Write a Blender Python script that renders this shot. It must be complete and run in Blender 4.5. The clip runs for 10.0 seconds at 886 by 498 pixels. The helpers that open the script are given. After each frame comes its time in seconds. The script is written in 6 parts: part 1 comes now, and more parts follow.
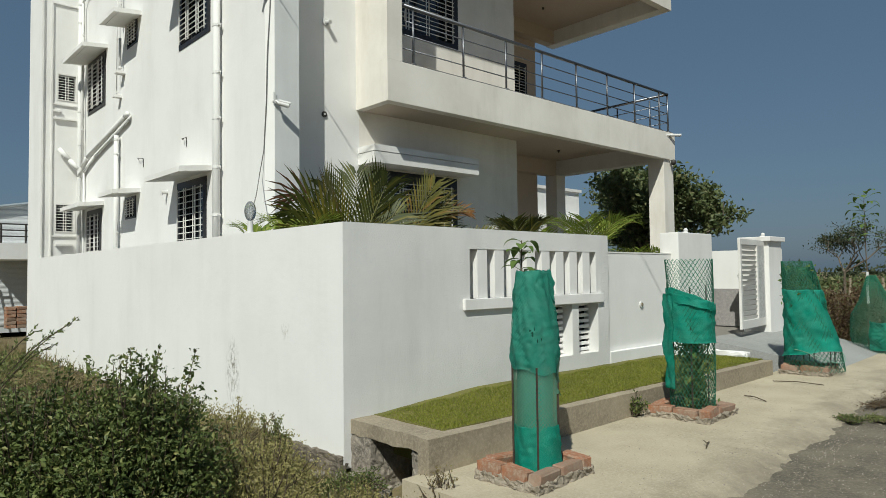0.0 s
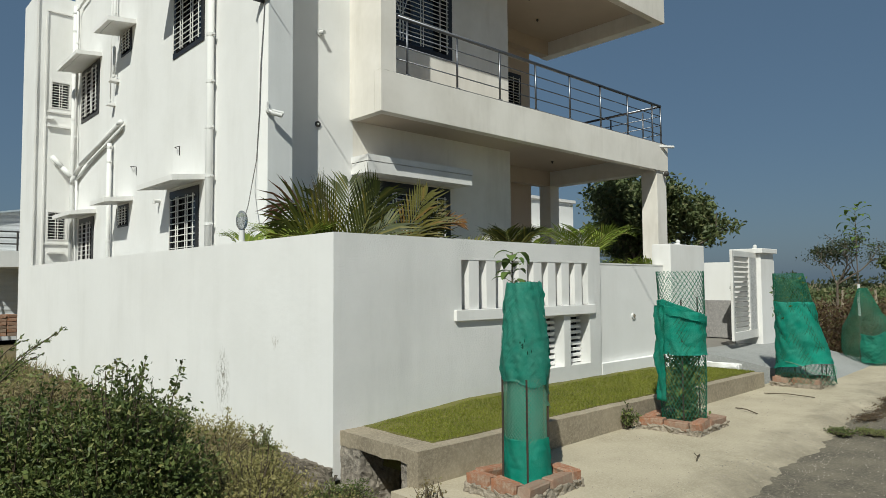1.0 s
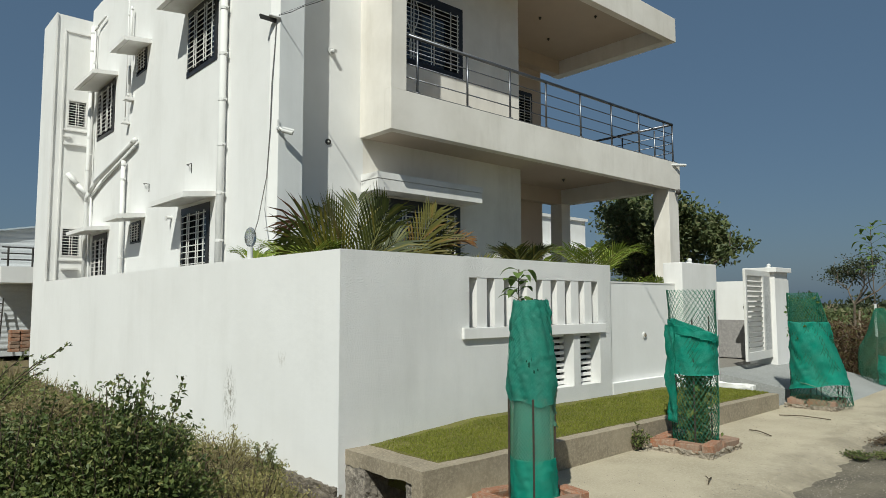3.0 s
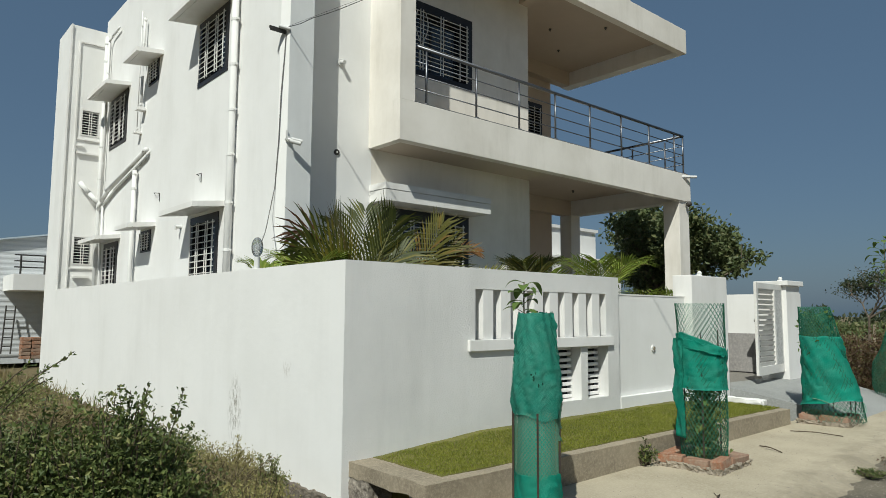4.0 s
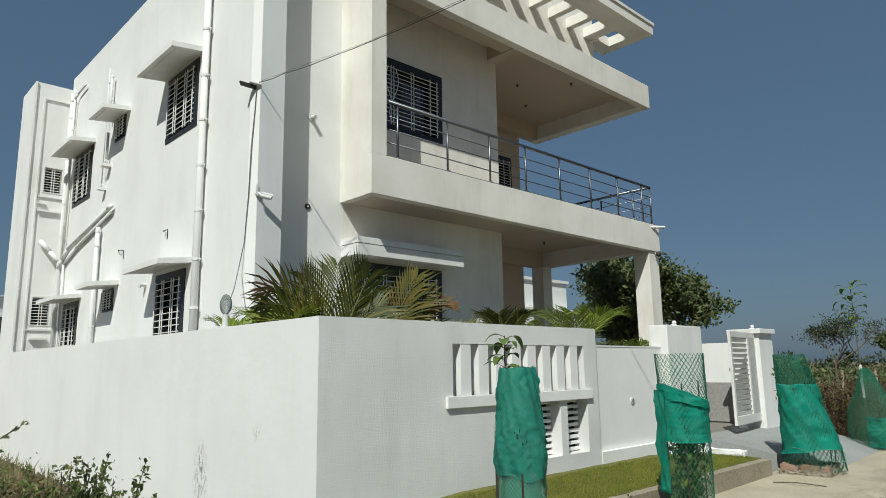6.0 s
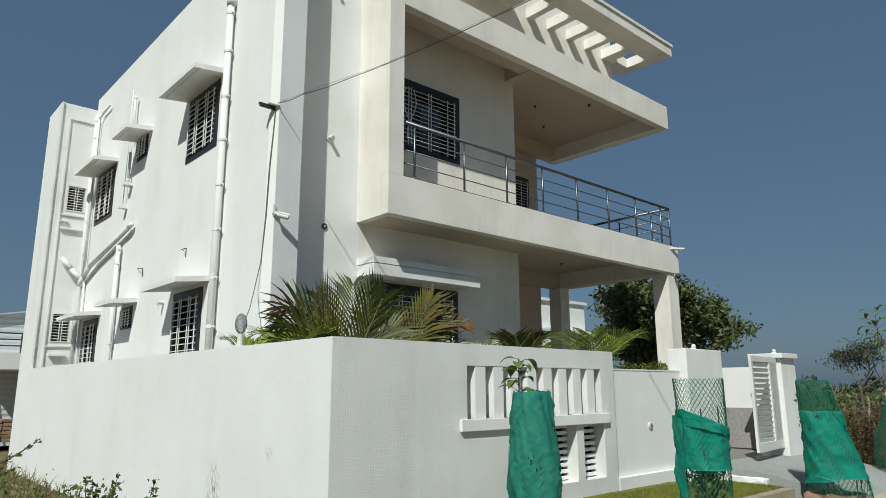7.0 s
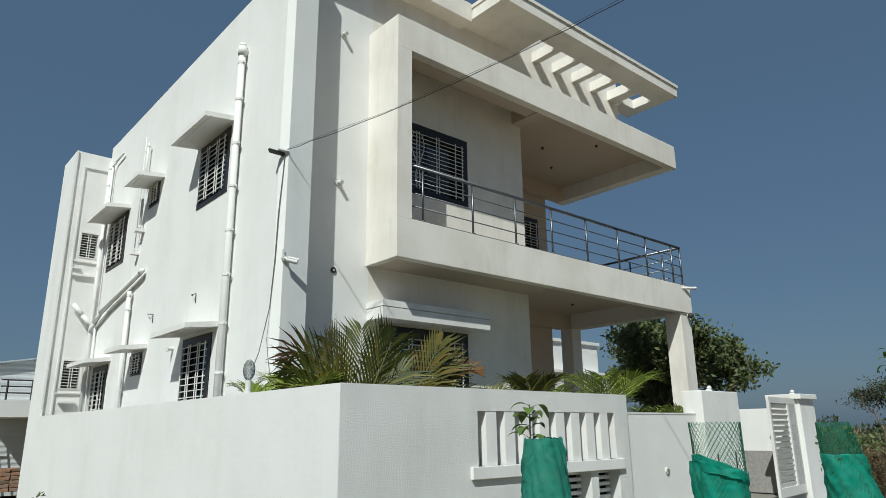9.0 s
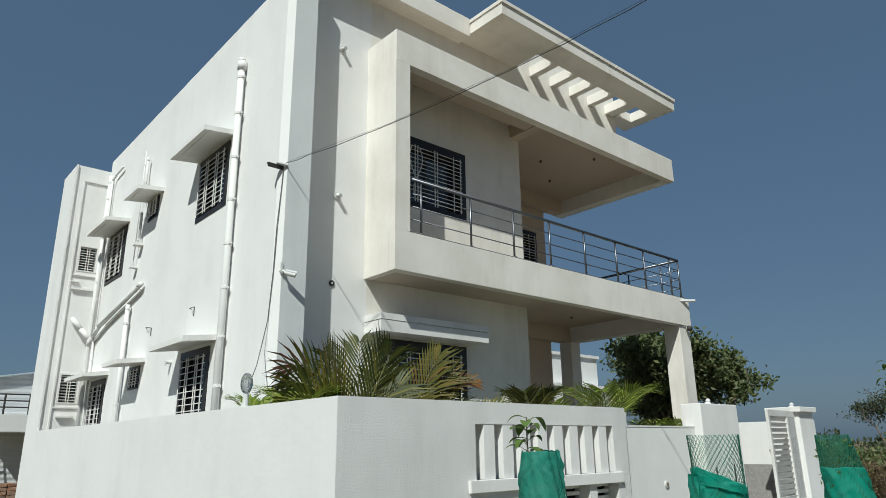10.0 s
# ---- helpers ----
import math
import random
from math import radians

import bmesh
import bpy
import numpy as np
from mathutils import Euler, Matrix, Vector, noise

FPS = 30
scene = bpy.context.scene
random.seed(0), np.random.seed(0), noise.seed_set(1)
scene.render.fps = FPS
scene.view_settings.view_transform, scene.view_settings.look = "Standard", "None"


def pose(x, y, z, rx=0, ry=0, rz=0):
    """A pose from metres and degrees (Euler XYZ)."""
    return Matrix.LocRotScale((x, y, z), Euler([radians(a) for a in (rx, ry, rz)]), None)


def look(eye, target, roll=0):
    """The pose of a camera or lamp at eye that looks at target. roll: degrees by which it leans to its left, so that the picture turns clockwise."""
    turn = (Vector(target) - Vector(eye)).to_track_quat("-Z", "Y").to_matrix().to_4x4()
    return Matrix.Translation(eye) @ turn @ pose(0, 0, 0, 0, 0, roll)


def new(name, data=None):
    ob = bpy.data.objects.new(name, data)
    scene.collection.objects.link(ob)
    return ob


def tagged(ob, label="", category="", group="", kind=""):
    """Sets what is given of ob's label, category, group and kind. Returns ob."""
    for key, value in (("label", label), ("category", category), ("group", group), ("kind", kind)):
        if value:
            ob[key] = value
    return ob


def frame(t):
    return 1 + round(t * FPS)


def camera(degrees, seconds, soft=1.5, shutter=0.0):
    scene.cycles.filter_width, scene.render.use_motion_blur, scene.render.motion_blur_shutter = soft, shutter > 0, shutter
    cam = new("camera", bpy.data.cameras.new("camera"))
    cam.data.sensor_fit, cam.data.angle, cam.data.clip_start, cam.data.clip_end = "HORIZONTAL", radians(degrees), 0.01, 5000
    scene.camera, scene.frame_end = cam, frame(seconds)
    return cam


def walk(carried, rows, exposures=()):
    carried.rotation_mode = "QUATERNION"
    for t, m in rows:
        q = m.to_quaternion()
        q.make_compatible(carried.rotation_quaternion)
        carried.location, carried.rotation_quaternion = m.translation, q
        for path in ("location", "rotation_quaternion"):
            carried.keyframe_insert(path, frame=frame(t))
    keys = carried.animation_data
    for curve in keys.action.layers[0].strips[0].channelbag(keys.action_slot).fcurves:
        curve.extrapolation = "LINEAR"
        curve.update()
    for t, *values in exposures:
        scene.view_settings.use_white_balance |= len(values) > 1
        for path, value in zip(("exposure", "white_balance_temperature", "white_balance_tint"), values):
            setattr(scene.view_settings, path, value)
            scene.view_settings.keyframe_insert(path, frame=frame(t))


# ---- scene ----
cam = camera(67.0, 10.0, soft=0.7)
PATH = [
    (0, (-3.102, -4.621, 1.445), (-1.755, -3.146, 1.524), -0.7),
    (0.5, (-3.093, -4.644, 1.442), (-1.754, -3.163, 1.559), -0.7),
    (1, (-3.076, -4.639, 1.457), (-1.718, -3.175, 1.564), -0.4),
    (1.5, (-3.068, -4.637, 1.457), (-1.672, -3.209, 1.57), -0.1),
    (2, (-3.068, -4.638, 1.46), (-1.662, -3.221, 1.59), -0.3),
    (2.5, (-3.057, -4.635, 1.446), (-1.68, -3.193, 1.597), -0.2),
    (3, (-3.021, -4.648, 1.452), (-1.693, -3.161, 1.613), -0.1),
    (3.2, (-3.012, -4.663, 1.445), (-1.699, -3.164, 1.618), 0.1),
    (4.5, (-2.961, -4.644, 1.477), (-1.656, -3.142, 1.687), 0.3),
    (5, (-2.957, -4.594, 1.478), (-1.63, -3.123, 1.749), -0.0),
    (5.5, (-2.943, -4.546, 1.493), (-1.594, -3.105, 1.814), -0.8),
    (5.7, (-2.944, -4.536, 1.478), (-1.584, -3.108, 1.811), -0.9),
    (7, (-2.904, -4.536, 1.495), (-1.595, -3.08, 1.902), -0.2),
    (7.5, (-2.895, -4.545, 1.504), (-1.597, -3.088, 1.941), -0.4),
    (8, (-2.856, -4.56, 1.525), (-1.569, -3.104, 1.995), -0.4),
    (8.5, (-2.889, -4.566, 1.539), (-1.61, -3.112, 2.04), -0.5),
    (9, (-2.875, -4.537, 1.522), (-1.608, -3.082, 2.048), -0.7),
    (9.5, (-2.875, -4.556, 1.483), (-1.62, -3.1, 2.035), -0.9),
    (10, (-2.871, -4.56, 1.513), (-1.61, -3.115, 2.077), -0.8),
]
walk(cam, [(t, look(eye, target, roll)) for t, eye, target, roll in PATH], [(0, 0.0, 6420, 3), (4.5, 0.0, 6330, 3), (7.5, 0.0, 6200, 2.5), (10, 0.0, 6120, 2.5)])

# ---- light ----
SUN_WAY = Vector((1.6, 1.0, -2.1)).normalized()      # the way the sunlight travels
sun_height = math.asin(-SUN_WAY.z)
sun_turn = math.atan2(-SUN_WAY.x, -SUN_WAY.y)
world = bpy.data.worlds.new("sky")
scene.world = world
world.use_nodes = True
_n = world.node_tree.nodes
_sky = _n.new("ShaderNodeTexSky")
_sky.sky_type = "NISHITA"
_sky.sun_disc = False
_sky.sun_elevation, _sky.sun_rotation = sun_height, sun_turn
_sky.air_density, _sky.dust_density, _sky.ozone_density = 1.0, 1.5, 3.0
_bg = _n["Background"]
_bg.inputs["Strength"].default_value = 0.05
_mix = _n.new("ShaderNodeMix")               # haze evens the sky out
_mix.data_type = "RGBA"
_mix.inputs["Factor"].default_value = 0.55
_mix.inputs["B"].default_value = (2.08, 3.38, 5.25, 1)
world.node_tree.links.new(_sky.outputs["Color"], _mix.inputs["A"])
world.node_tree.links.new(_mix.outputs["Result"], _bg.inputs["Color"])
sun = new("sun", bpy.data.lights.new("sun", "SUN"))
sun.data.energy, sun.data.angle, sun.data.color = 4.75, radians(0.5), (1.0, 0.967, 0.90)
sun.matrix_world = Matrix.Translation((-20, -15, 25)) @ SUN_WAY.to_track_quat("-Z", "Y").to_matrix().to_4x4()
scene.view_settings.exposure = 0.0


# ---- materials ----
def material(name, base, rough=0.8, metal=0.0, spec=0.4):
    m = bpy.data.materials.new(name)
    m.use_nodes = True
    p = m.node_tree.nodes["Principled BSDF"]
    p.inputs["Base Color"].default_value = (*base, 1)
    p.inputs["Roughness"].default_value = rough
    p.inputs["Metallic"].default_value = metal
    p.inputs["Specular IOR Level"].default_value = spec
    return m


def node(m, kind, **sockets):
    n = m.node_tree.nodes.new(kind)
    for key, value in sockets.items():
        n.inputs[key].default_value = value
    return n


def wire(m, a, b):
    m.node_tree.links.new(a, b)


def coords(m, scale=(1, 1, 1)):
    """World-size coordinates: object coordinates, since every mesh is built at true size."""
    tc = m.node_tree.nodes.new("ShaderNodeTexCoord")
    mp = m.node_tree.nodes.new("ShaderNodeMapping")
    mp.inputs["Scale"].default_value = scale
    wire(m, tc.outputs["Object"], mp.inputs["Vector"])
    return mp.outputs["Vector"]


def ramp(m, fac, stops):
    r = m.node_tree.nodes.new("ShaderNodeValToRGB")
    e = r.color_ramp.elements
    while len(e) < len(stops):
        e.new(0.5)
    for el, (pos, col) in zip(e, stops):
        el.position, el.color = pos, (*col, 1)
    wire(m, fac, r.inputs["Fac"])
    return r.outputs["Color"]


def mixed(m, fac, a, b, mode="MIX"):
    n = m.node_tree.nodes.new("ShaderNodeMix")
    n.data_type, n.blend_type = "RGBA", mode
    for sock, v in ((n.inputs["Factor"], fac), (n.inputs["A"], a), (n.inputs["B"], b)):
        if isinstance(v, (int, float)):
            sock.default_value = v
        elif isinstance(v, tuple):
            sock.default_value = (*v, 1)
        else:
            wire(m, v, sock)
    return n.outputs["Result"]


def noisy(m, scale, detail=6.0, rough=0.6, vec=None, stretch=(1, 1, 1)):
    n = node(m, "ShaderNodeTexNoise", Scale=scale, Detail=detail, Roughness=rough)
    wire(m, vec or coords(m, stretch), n.inputs["Vector"])
    return n.outputs["Fac"]


def bump(m, height, strength, distance, before=None):
    b = node(m, "ShaderNodeBump", Strength=strength, Distance=distance)
    wire(m, height, b.inputs["Height"])
    if before:
        wire(m, before, b.inputs["Normal"])
    wire(m, b.outputs["Normal"], m.node_tree.nodes["Principled BSDF"].inputs["Normal"])
    return b.outputs["Normal"]


def two_scale(name, a, b, c, big=0.6, small=25, rough=0.85, bump_size=0.004, metal=0.0, stretch=(1, 1, 1), spec=0.3):
    """A surface in three tones: large stains between a and b, fine grain towards c, with relief."""
    m = material(name, a, rough, metal, spec)
    p = m.node_tree.nodes["Principled BSDF"]
    stains = ramp(m, noisy(m, big, 5, 0.6, None, stretch), [(0.35, a), (0.7, b)])
    fine = noisy(m, small, 8, 0.7)
    grain = ramp(m, fine, [(0.45, (0, 0, 0)), (0.75, (1, 1, 1))])
    wire(m, mixed(m, grain, stains, c), p.inputs["Base Color"])
    bump(m, fine, 0.6, bump_size)
    return m


def paint(name, white, grey, stucco, streak):
    """White exterior paint: faint rain streaks and stains, plaster relief."""
    m = material(name, white, 0.75, 0, 0.3)
    p = m.node_tree.nodes["Principled BSDF"]
    runs = ramp(m, noisy(m, 2.2, 6, 0.65, None, (1, 1, 0.16)), [(0.5, (0, 0, 0)), (0.78, (1, 1, 1))])
    blot = ramp(m, noisy(m, 0.9, 5, 0.6), [(0.42, (0, 0, 0)), (0.72, (1, 1, 1))])
    both = mixed(m, 0.5, runs, blot)
    soft = m.node_tree.nodes.new("ShaderNodeMath")
    soft.operation = "MULTIPLY"
    soft.inputs[1].default_value = streak
    wire(m, both, soft.inputs[0])
    wire(m, mixed(m, soft.outputs[0], white, grey), p.inputs["Base Color"])
    v = node(m, "ShaderNodeTexNoise", Scale=stucco[0], Detail=6.0, Roughness=0.66)
    wire(m, coords(m), v.inputs["Vector"])
    n1 = bump(m, v.outputs["Fac"], stucco[1], stucco[2])
    bump(m, noisy(m, 3.0, 3), 0.25, 0.02, n1)
    return m


M_WALL = paint("white_wall_paint", (0.765, 0.76, 0.74), (0.55, 0.54, 0.505), (60, 0.25, 0.003), 0.5)
M_STUCCO = paint("white_rough_stucco", (0.735, 0.728, 0.71), (0.54, 0.54, 0.52), (74, 0.80, 0.009), 0.9)
M_TRIM = paint("white_trim_paint", (0.76, 0.75, 0.73), (0.53, 0.515, 0.47), (70, 0.2, 0.002), 0.85)
M_CREAM = paint("cream_white_wall_paint", (0.775, 0.74, 0.68), (0.53, 0.495, 0.43), (60, 0.35, 0.004), 1.0)
# Cream paint darkened: the shade of the undersides is put into the colour.
M_SOFFIT = paint("cream_paint_with_ceiling_shade", (0.50, 0.425, 0.345), (0.40, 0.335, 0.27), (60, 0.2, 0.002), 0.5)
# Beige deepened so that this wall colour also holds the porch recess's shade.
M_TAN_SHADED = paint("beige_paint_with_porch_shade", (0.50, 0.42, 0.345), (0.42, 0.35, 0.29), (60, 0.2, 0.002), 0.5)
M_PIPE = paint("white_pipe_plastic", (0.69, 0.69, 0.67), (0.55, 0.54, 0.515), (30, 0.05, 0.001), 0.6)
M_BLACK = two_scale("black_granite", (0.012, 0.012, 0.014), (0.02, 0.02, 0.022), (0.05, 0.05, 0.05), 2, 160, 0.35, 0.0005)
M_GRILLE = two_scale("white_enamel_metal", (0.72, 0.71, 0.68), (0.6, 0.58, 0.54), (0.78, 0.77, 0.74), 2, 60, 0.4, 0.0005)
M_STEEL = material("stainless_steel", (0.19, 0.195, 0.21), 0.42, 1.0)
M_CONCRETE = two_scale("grey_kerb_concrete", (0.33, 0.278, 0.20), (0.19, 0.16, 0.115), (0.40, 0.345, 0.26), 1.8, 40, 0.9, 0.008)
M_ROUGH = two_scale("rough_cast_concrete", (0.30, 0.265, 0.22), (0.14, 0.125, 0.105), (0.38, 0.335, 0.275), 4.0, 34, 0.95, 0.03)
M_APRON = two_scale("pale_apron_concrete", (0.44, 0.385, 0.285), (0.30, 0.26, 0.185), (0.48, 0.425, 0.325), 1.1, 55, 0.92, 0.006)
M_RAMP = two_scale("grey_ramp_cement", (0.275, 0.28, 0.268), (0.20, 0.203, 0.195), (0.34, 0.345, 0.335), 0.9, 40, 0.9, 0.004)
def dusty_rim(m, tone):
    """Road dirt trodden over the slab's road-side rim, with a ragged limit."""
    nt = m.node_tree
    p = nt.nodes["Principled BSDF"]
    tc = nt.nodes.new("ShaderNodeTexCoord")
    dot = nt.nodes.new("ShaderNodeVectorMath")
    dot.operation = "DOT_PRODUCT"
    dot.inputs[1].default_value = (-0.055, 1.0, 0.0)
    wire(m, tc.outputs["Object"], dot.inputs[0])
    wander = nt.nodes.new("ShaderNodeMath")
    wander.operation = "MULTIPLY_ADD"
    wander.inputs[1].default_value = 1.5
    wire(m, noisy(m, 2.6, 8, 0.72), wander.inputs[0])
    wire(m, dot.outputs["Value"], wander.inputs[2])
    reach = nt.nodes.new("ShaderNodeMath")
    reach.operation = "MULTIPLY_ADD"
    reach.inputs[1].default_value = -1.25
    reach.inputs[2].default_value = -1.85
    wire(m, wander.outputs[0], reach.inputs[0])
    mask = ramp(m, reach.outputs[0], [(0.0, (0, 0, 0)), (1.0, (0.95, 0.95, 0.95))])
    old = p.inputs["Base Color"].links[0].from_socket
    wire(m, mixed(m, mask, old, tone), p.inputs["Base Color"])


dusty_rim(M_APRON, (0.15, 0.13, 0.095))
M_ROAD = two_scale("worn_grey_asphalt", (0.085, 0.075, 0.058), (0.175, 0.152, 0.112), (0.22, 0.195, 0.15), 2.4, 45, 0.95, 0.014)
M_SOIL = two_scale("dry_brown_soil", (0.13, 0.10, 0.055), (0.18, 0.15, 0.08), (0.09, 0.075, 0.04), 0.5, 12, 0.95, 0.03)
M_YARD = two_scale("yard_paving", (0.2, 0.185, 0.165), (0.16, 0.15, 0.13), (0.24, 0.225, 0.2), 0.7, 30, 0.9, 0.005)


def glass(name, tint, rough):
    m = material(name, tint, rough, 0, 0.8)
    p = m.node_tree.nodes["Principled BSDF"]
    wire(m, ramp(m, noisy(m, 1.2, 3), [(0.4, tint), (0.7, tuple(2.0 * c for c in tint))]), p.inputs["Base Color"])
    return m


M_PIER = paint("pale_grey_pier_plaster", (0.68, 0.69, 0.685), (0.54, 0.55, 0.545), (75, 0.45, 0.005), 0.9)
M_GLASS = glass("dark_window_glass", (0.010, 0.013, 0.018), 0.06)


# ---- mesh helpers ----
def box(bm, x0, y0, z0, x1, y1, z1):
    m = Matrix.Translation(((x0 + x1) / 2, (y0 + y1) / 2, (z0 + z1) / 2)) @ Matrix.Diagonal((abs(x1 - x0), abs(y1 - y0), abs(z1 - z0), 1))
    return bmesh.ops.create_cube(bm, size=1, matrix=m)["verts"]


def soften(bm, width, segments=2):
    bmesh.ops.bevel(bm, geom=bm.edges[:], offset=width, segments=segments, profile=0.6, affect="EDGES", clamp_overlap=True)
    return bm


def boxes(*list_of, bevel=0.0):
    bm = bmesh.new()
    for b in list_of:
        box(bm, *b)
    if bevel:
        soften(bm, bevel)
    return bm


def rod(bm, a, b, r, sides=8, r2=None, caps=True):
    a, b = Vector(a), Vector(b)
    d = b - a
    if d.length < 1e-6:
        return
    m = Matrix.Translation((a + b) / 2) @ d.to_track_quat("Z", "Y").to_matrix().to_4x4()
    bmesh.ops.create_cone(bm, cap_ends=caps, segments=sides, radius1=r, radius2=r if r2 is None else r2, depth=d.length, matrix=m)


def tube(bm, points, r, sides=8):
    for a, b in zip(points, points[1:]):
        rod(bm, a, b, r, sides)
    for p in points[1:-1]:
        bmesh.ops.create_uvsphere(bm, u_segments=sides, v_segments=6, radius=r * 1.02, matrix=Matrix.Translation(p))


def finish(name, bm, mat, smooth=False):
    me = bpy.data.meshes.new(name)
    bmesh.ops.recalc_face_normals(bm, faces=bm.faces[:])
    bm.to_mesh(me)
    bm.free()
    me.materials.append(mat)
    if smooth:
        me.polygons.foreach_set("use_smooth", [True] * len(me.polygons))
    return me


def part(name, bm, mat, parent, label="", smooth=False):
    ob = new(name, finish(name, bm, mat, smooth))
    ob.parent = parent
    if parent is not None and parent.type == "EMPTY":
        ob.matrix_parent_inverse = parent.matrix_basis.inverted()
    return tagged(ob, label)


def thing(name, label, category, at=(0, 0, 0), group="", kind=""):
    ob = new(name)
    ob.empty_display_size = 0.1
    ob.location = at
    return tagged(ob, label, category, group, kind)


def solid(name, bm, mat, label, category, group="", kind="", smooth=False):
    return tagged(new(name, finish(name, bm, mat, smooth)), label, category, group, kind)


def pierced(face, depth, along, u0, u1, z0, z1, holes):
    """A wall with real openings. along 'x': the face at y=face, going back by depth; along 'y': at x=face.
    holes: (ua, ub, za, zb)."""
    bm = bmesh.new()
    us = sorted({u0, u1, *[h[0] for h in holes], *[h[1] for h in holes]})
    zs = sorted({z0, z1, *[h[2] for h in holes], *[h[3] for h in holes]})
    us = [u for u in us if u0 <= u <= u1]
    zs = [z for z in zs if z0 <= z <= z1]

    def full(i, j):
        if not (0 <= i < len(us) - 1 and 0 <= j < len(zs) - 1):
            return False
        u, z = (us[i] + us[i + 1]) / 2, (zs[j] + zs[j + 1]) / 2
        return not any(a < u < b and c < z < d for a, b, c, d in holes)

    def vert(u, z, k):
        d = face + k * depth
        return bm.verts.new((u, d, z) if along == "x" else (d, u, z))

    def quad(*vs):
        bm.faces.new([vert(*v) for v in vs])

    for i in range(len(us) - 1):
        for j in range(len(zs) - 1):
            if not full(i, j):
                continue
            a, b, c, d = us[i], us[i + 1], zs[j], zs[j + 1]
            for k in (0, 1):
                quad((a, c, k), (b, c, k), (b, d, k), (a, d, k))
            for (di, dj), (p, q) in (((-1, 0), ((a, c), (a, d))), ((1, 0), ((b, c), (b, d))), ((0, -1), ((a, c), (b, c))), ((0, 1), ((a, d), (b, d)))):
                if not full(i + di, j + dj):
                    quad((*p, 0), (*q, 0), (*q, 1), (*p, 1))
    bmesh.ops.remove_doubles(bm, verts=bm.verts[:], dist=0.0005)
    return bm


# ---- ground ----
def ground_height(x, y):
    """Apron and field heights: flat by the road, rising a little towards the gate and falling beside the wall."""
    return 0.02 + 0.011 * max(0.0, min(x, 12))


def ground_sheet():
    bm = bmesh.new()
    xs = [-900, -300, -100, -40, -20] + [-12 + i for i in range(0, 9)] + [-3 + 0.2 * i for i in range(0, 20)] + [1 + i for i in range(0, 32)] + [40, 60, 100, 300, 900]
    ys = [-900, -300, -100, -40, -20] + [-12 + i for i in range(0, 10)] + [-2 + 0.2 * i for i in range(0, 20)] + [2 + i for i in range(0, 31)] + [40, 60, 100, 300, 900]
    grid = {}
    for i, x in enumerate(xs):
        for j, y in enumerate(ys):
            wild = y > -2.2 and (x < 0 or x > 10 or y > 13)
            z = -0.14 + (0.10 * noise.noise((x * 0.4, y * 0.4, 0)) if wild and abs(x) < 40 and abs(y) < 40 else 0)
            z -= 0.20 * math.exp(-((x - 0.1) ** 2 + (y + 0.5) ** 2) / 0.28)
            if -3 < x < 1 and -2 < y < 2:
                z += 0.05 * noise.noise((x * 2.5, y * 2.5, 4))
            if x < -0.5 and y > 5:
                z += 0.02 * min(y, 30) - 0.1
            grid[i, j] = bm.verts.new((x, y, z))
    for i in range(len(xs) - 1):
        for j in range(len(ys) - 1):
            bm.faces.new((grid[i, j], grid[i + 1, j], grid[i + 1, j + 1], grid[i, j + 1]))
    return bm


solid("ground", ground_sheet(), M_SOIL, "dry brown soil field reaching to the horizon", "ground", kind="structure", smooth=True)


def slab_sheet(x0, x1, edge_y, back_y, z, rough, thick=0.45, step=0.25, rows=10):
    """A cast slab whose road-side edge wanders."""
    bm = bmesh.new()
    n = int((x1 - x0) / step)
    top = {}
    for i in range(n + 1):
        x = x0 + (x1 - x0) * i / n
        e = edge_y(x) + rough * noise.noise((x * 1.7, 3.1, 0)) + rough * 0.6 * noise.noise((x * 5, 7, 0)) + rough * 0.4 * noise.noise((x * 14, 2, 0))
        for j in range(rows + 1):
            y = e + (back_y - e) * j / rows
            top[i, j] = bm.verts.new((x, y, z(x, y)))
    for i in range(n):
        for j in range(rows):
            bm.faces.new((top[i, j], top[i + 1, j], top[i + 1, j + 1], top[i, j + 1]))
    low = {(i, j): bm.verts.new(v.co - Vector((0, 0, thick))) for (i, j), v in top.items() if j in (0, rows) or i in (0, n)}
    for i in (0, n):
        for j in range(rows):
            bm.faces.new((top[i, j], top[i, j + 1], low[i, j + 1], low[i, j]))
    for i in range(n):
        bm.faces.new((top[i, 0], low[i, 0], low[i + 1, 0], top[i + 1, 0]))
        bm.faces.new((top[i, rows], top[i + 1, rows], low[i + 1, rows], low[i, rows]))
    return bm


def road_edge(x):
    return -2.80 + 0.055 * max(0, x - 1) + 0.16 * noise.noise((x * 0.9, 3.1, 0))


def apron_height(x, y):
    """The apron thins out and slopes down into the road, with a lumpy worn rim."""
    f = max(0.0, 1 - (y - road_edge(x)) / 0.42)
    rim = 0.03 * noise.noise((x * 1.9, y * 1.9, 9)) + 0.016 * noise.noise((x * 7, y * 7, 5)) + 0.008 * noise.noise((x * 20, y * 20, 2))
    return ground_height(x, y) - 0.10 * min(f, 1.3) + rim * min(1.0, f * 1.5)


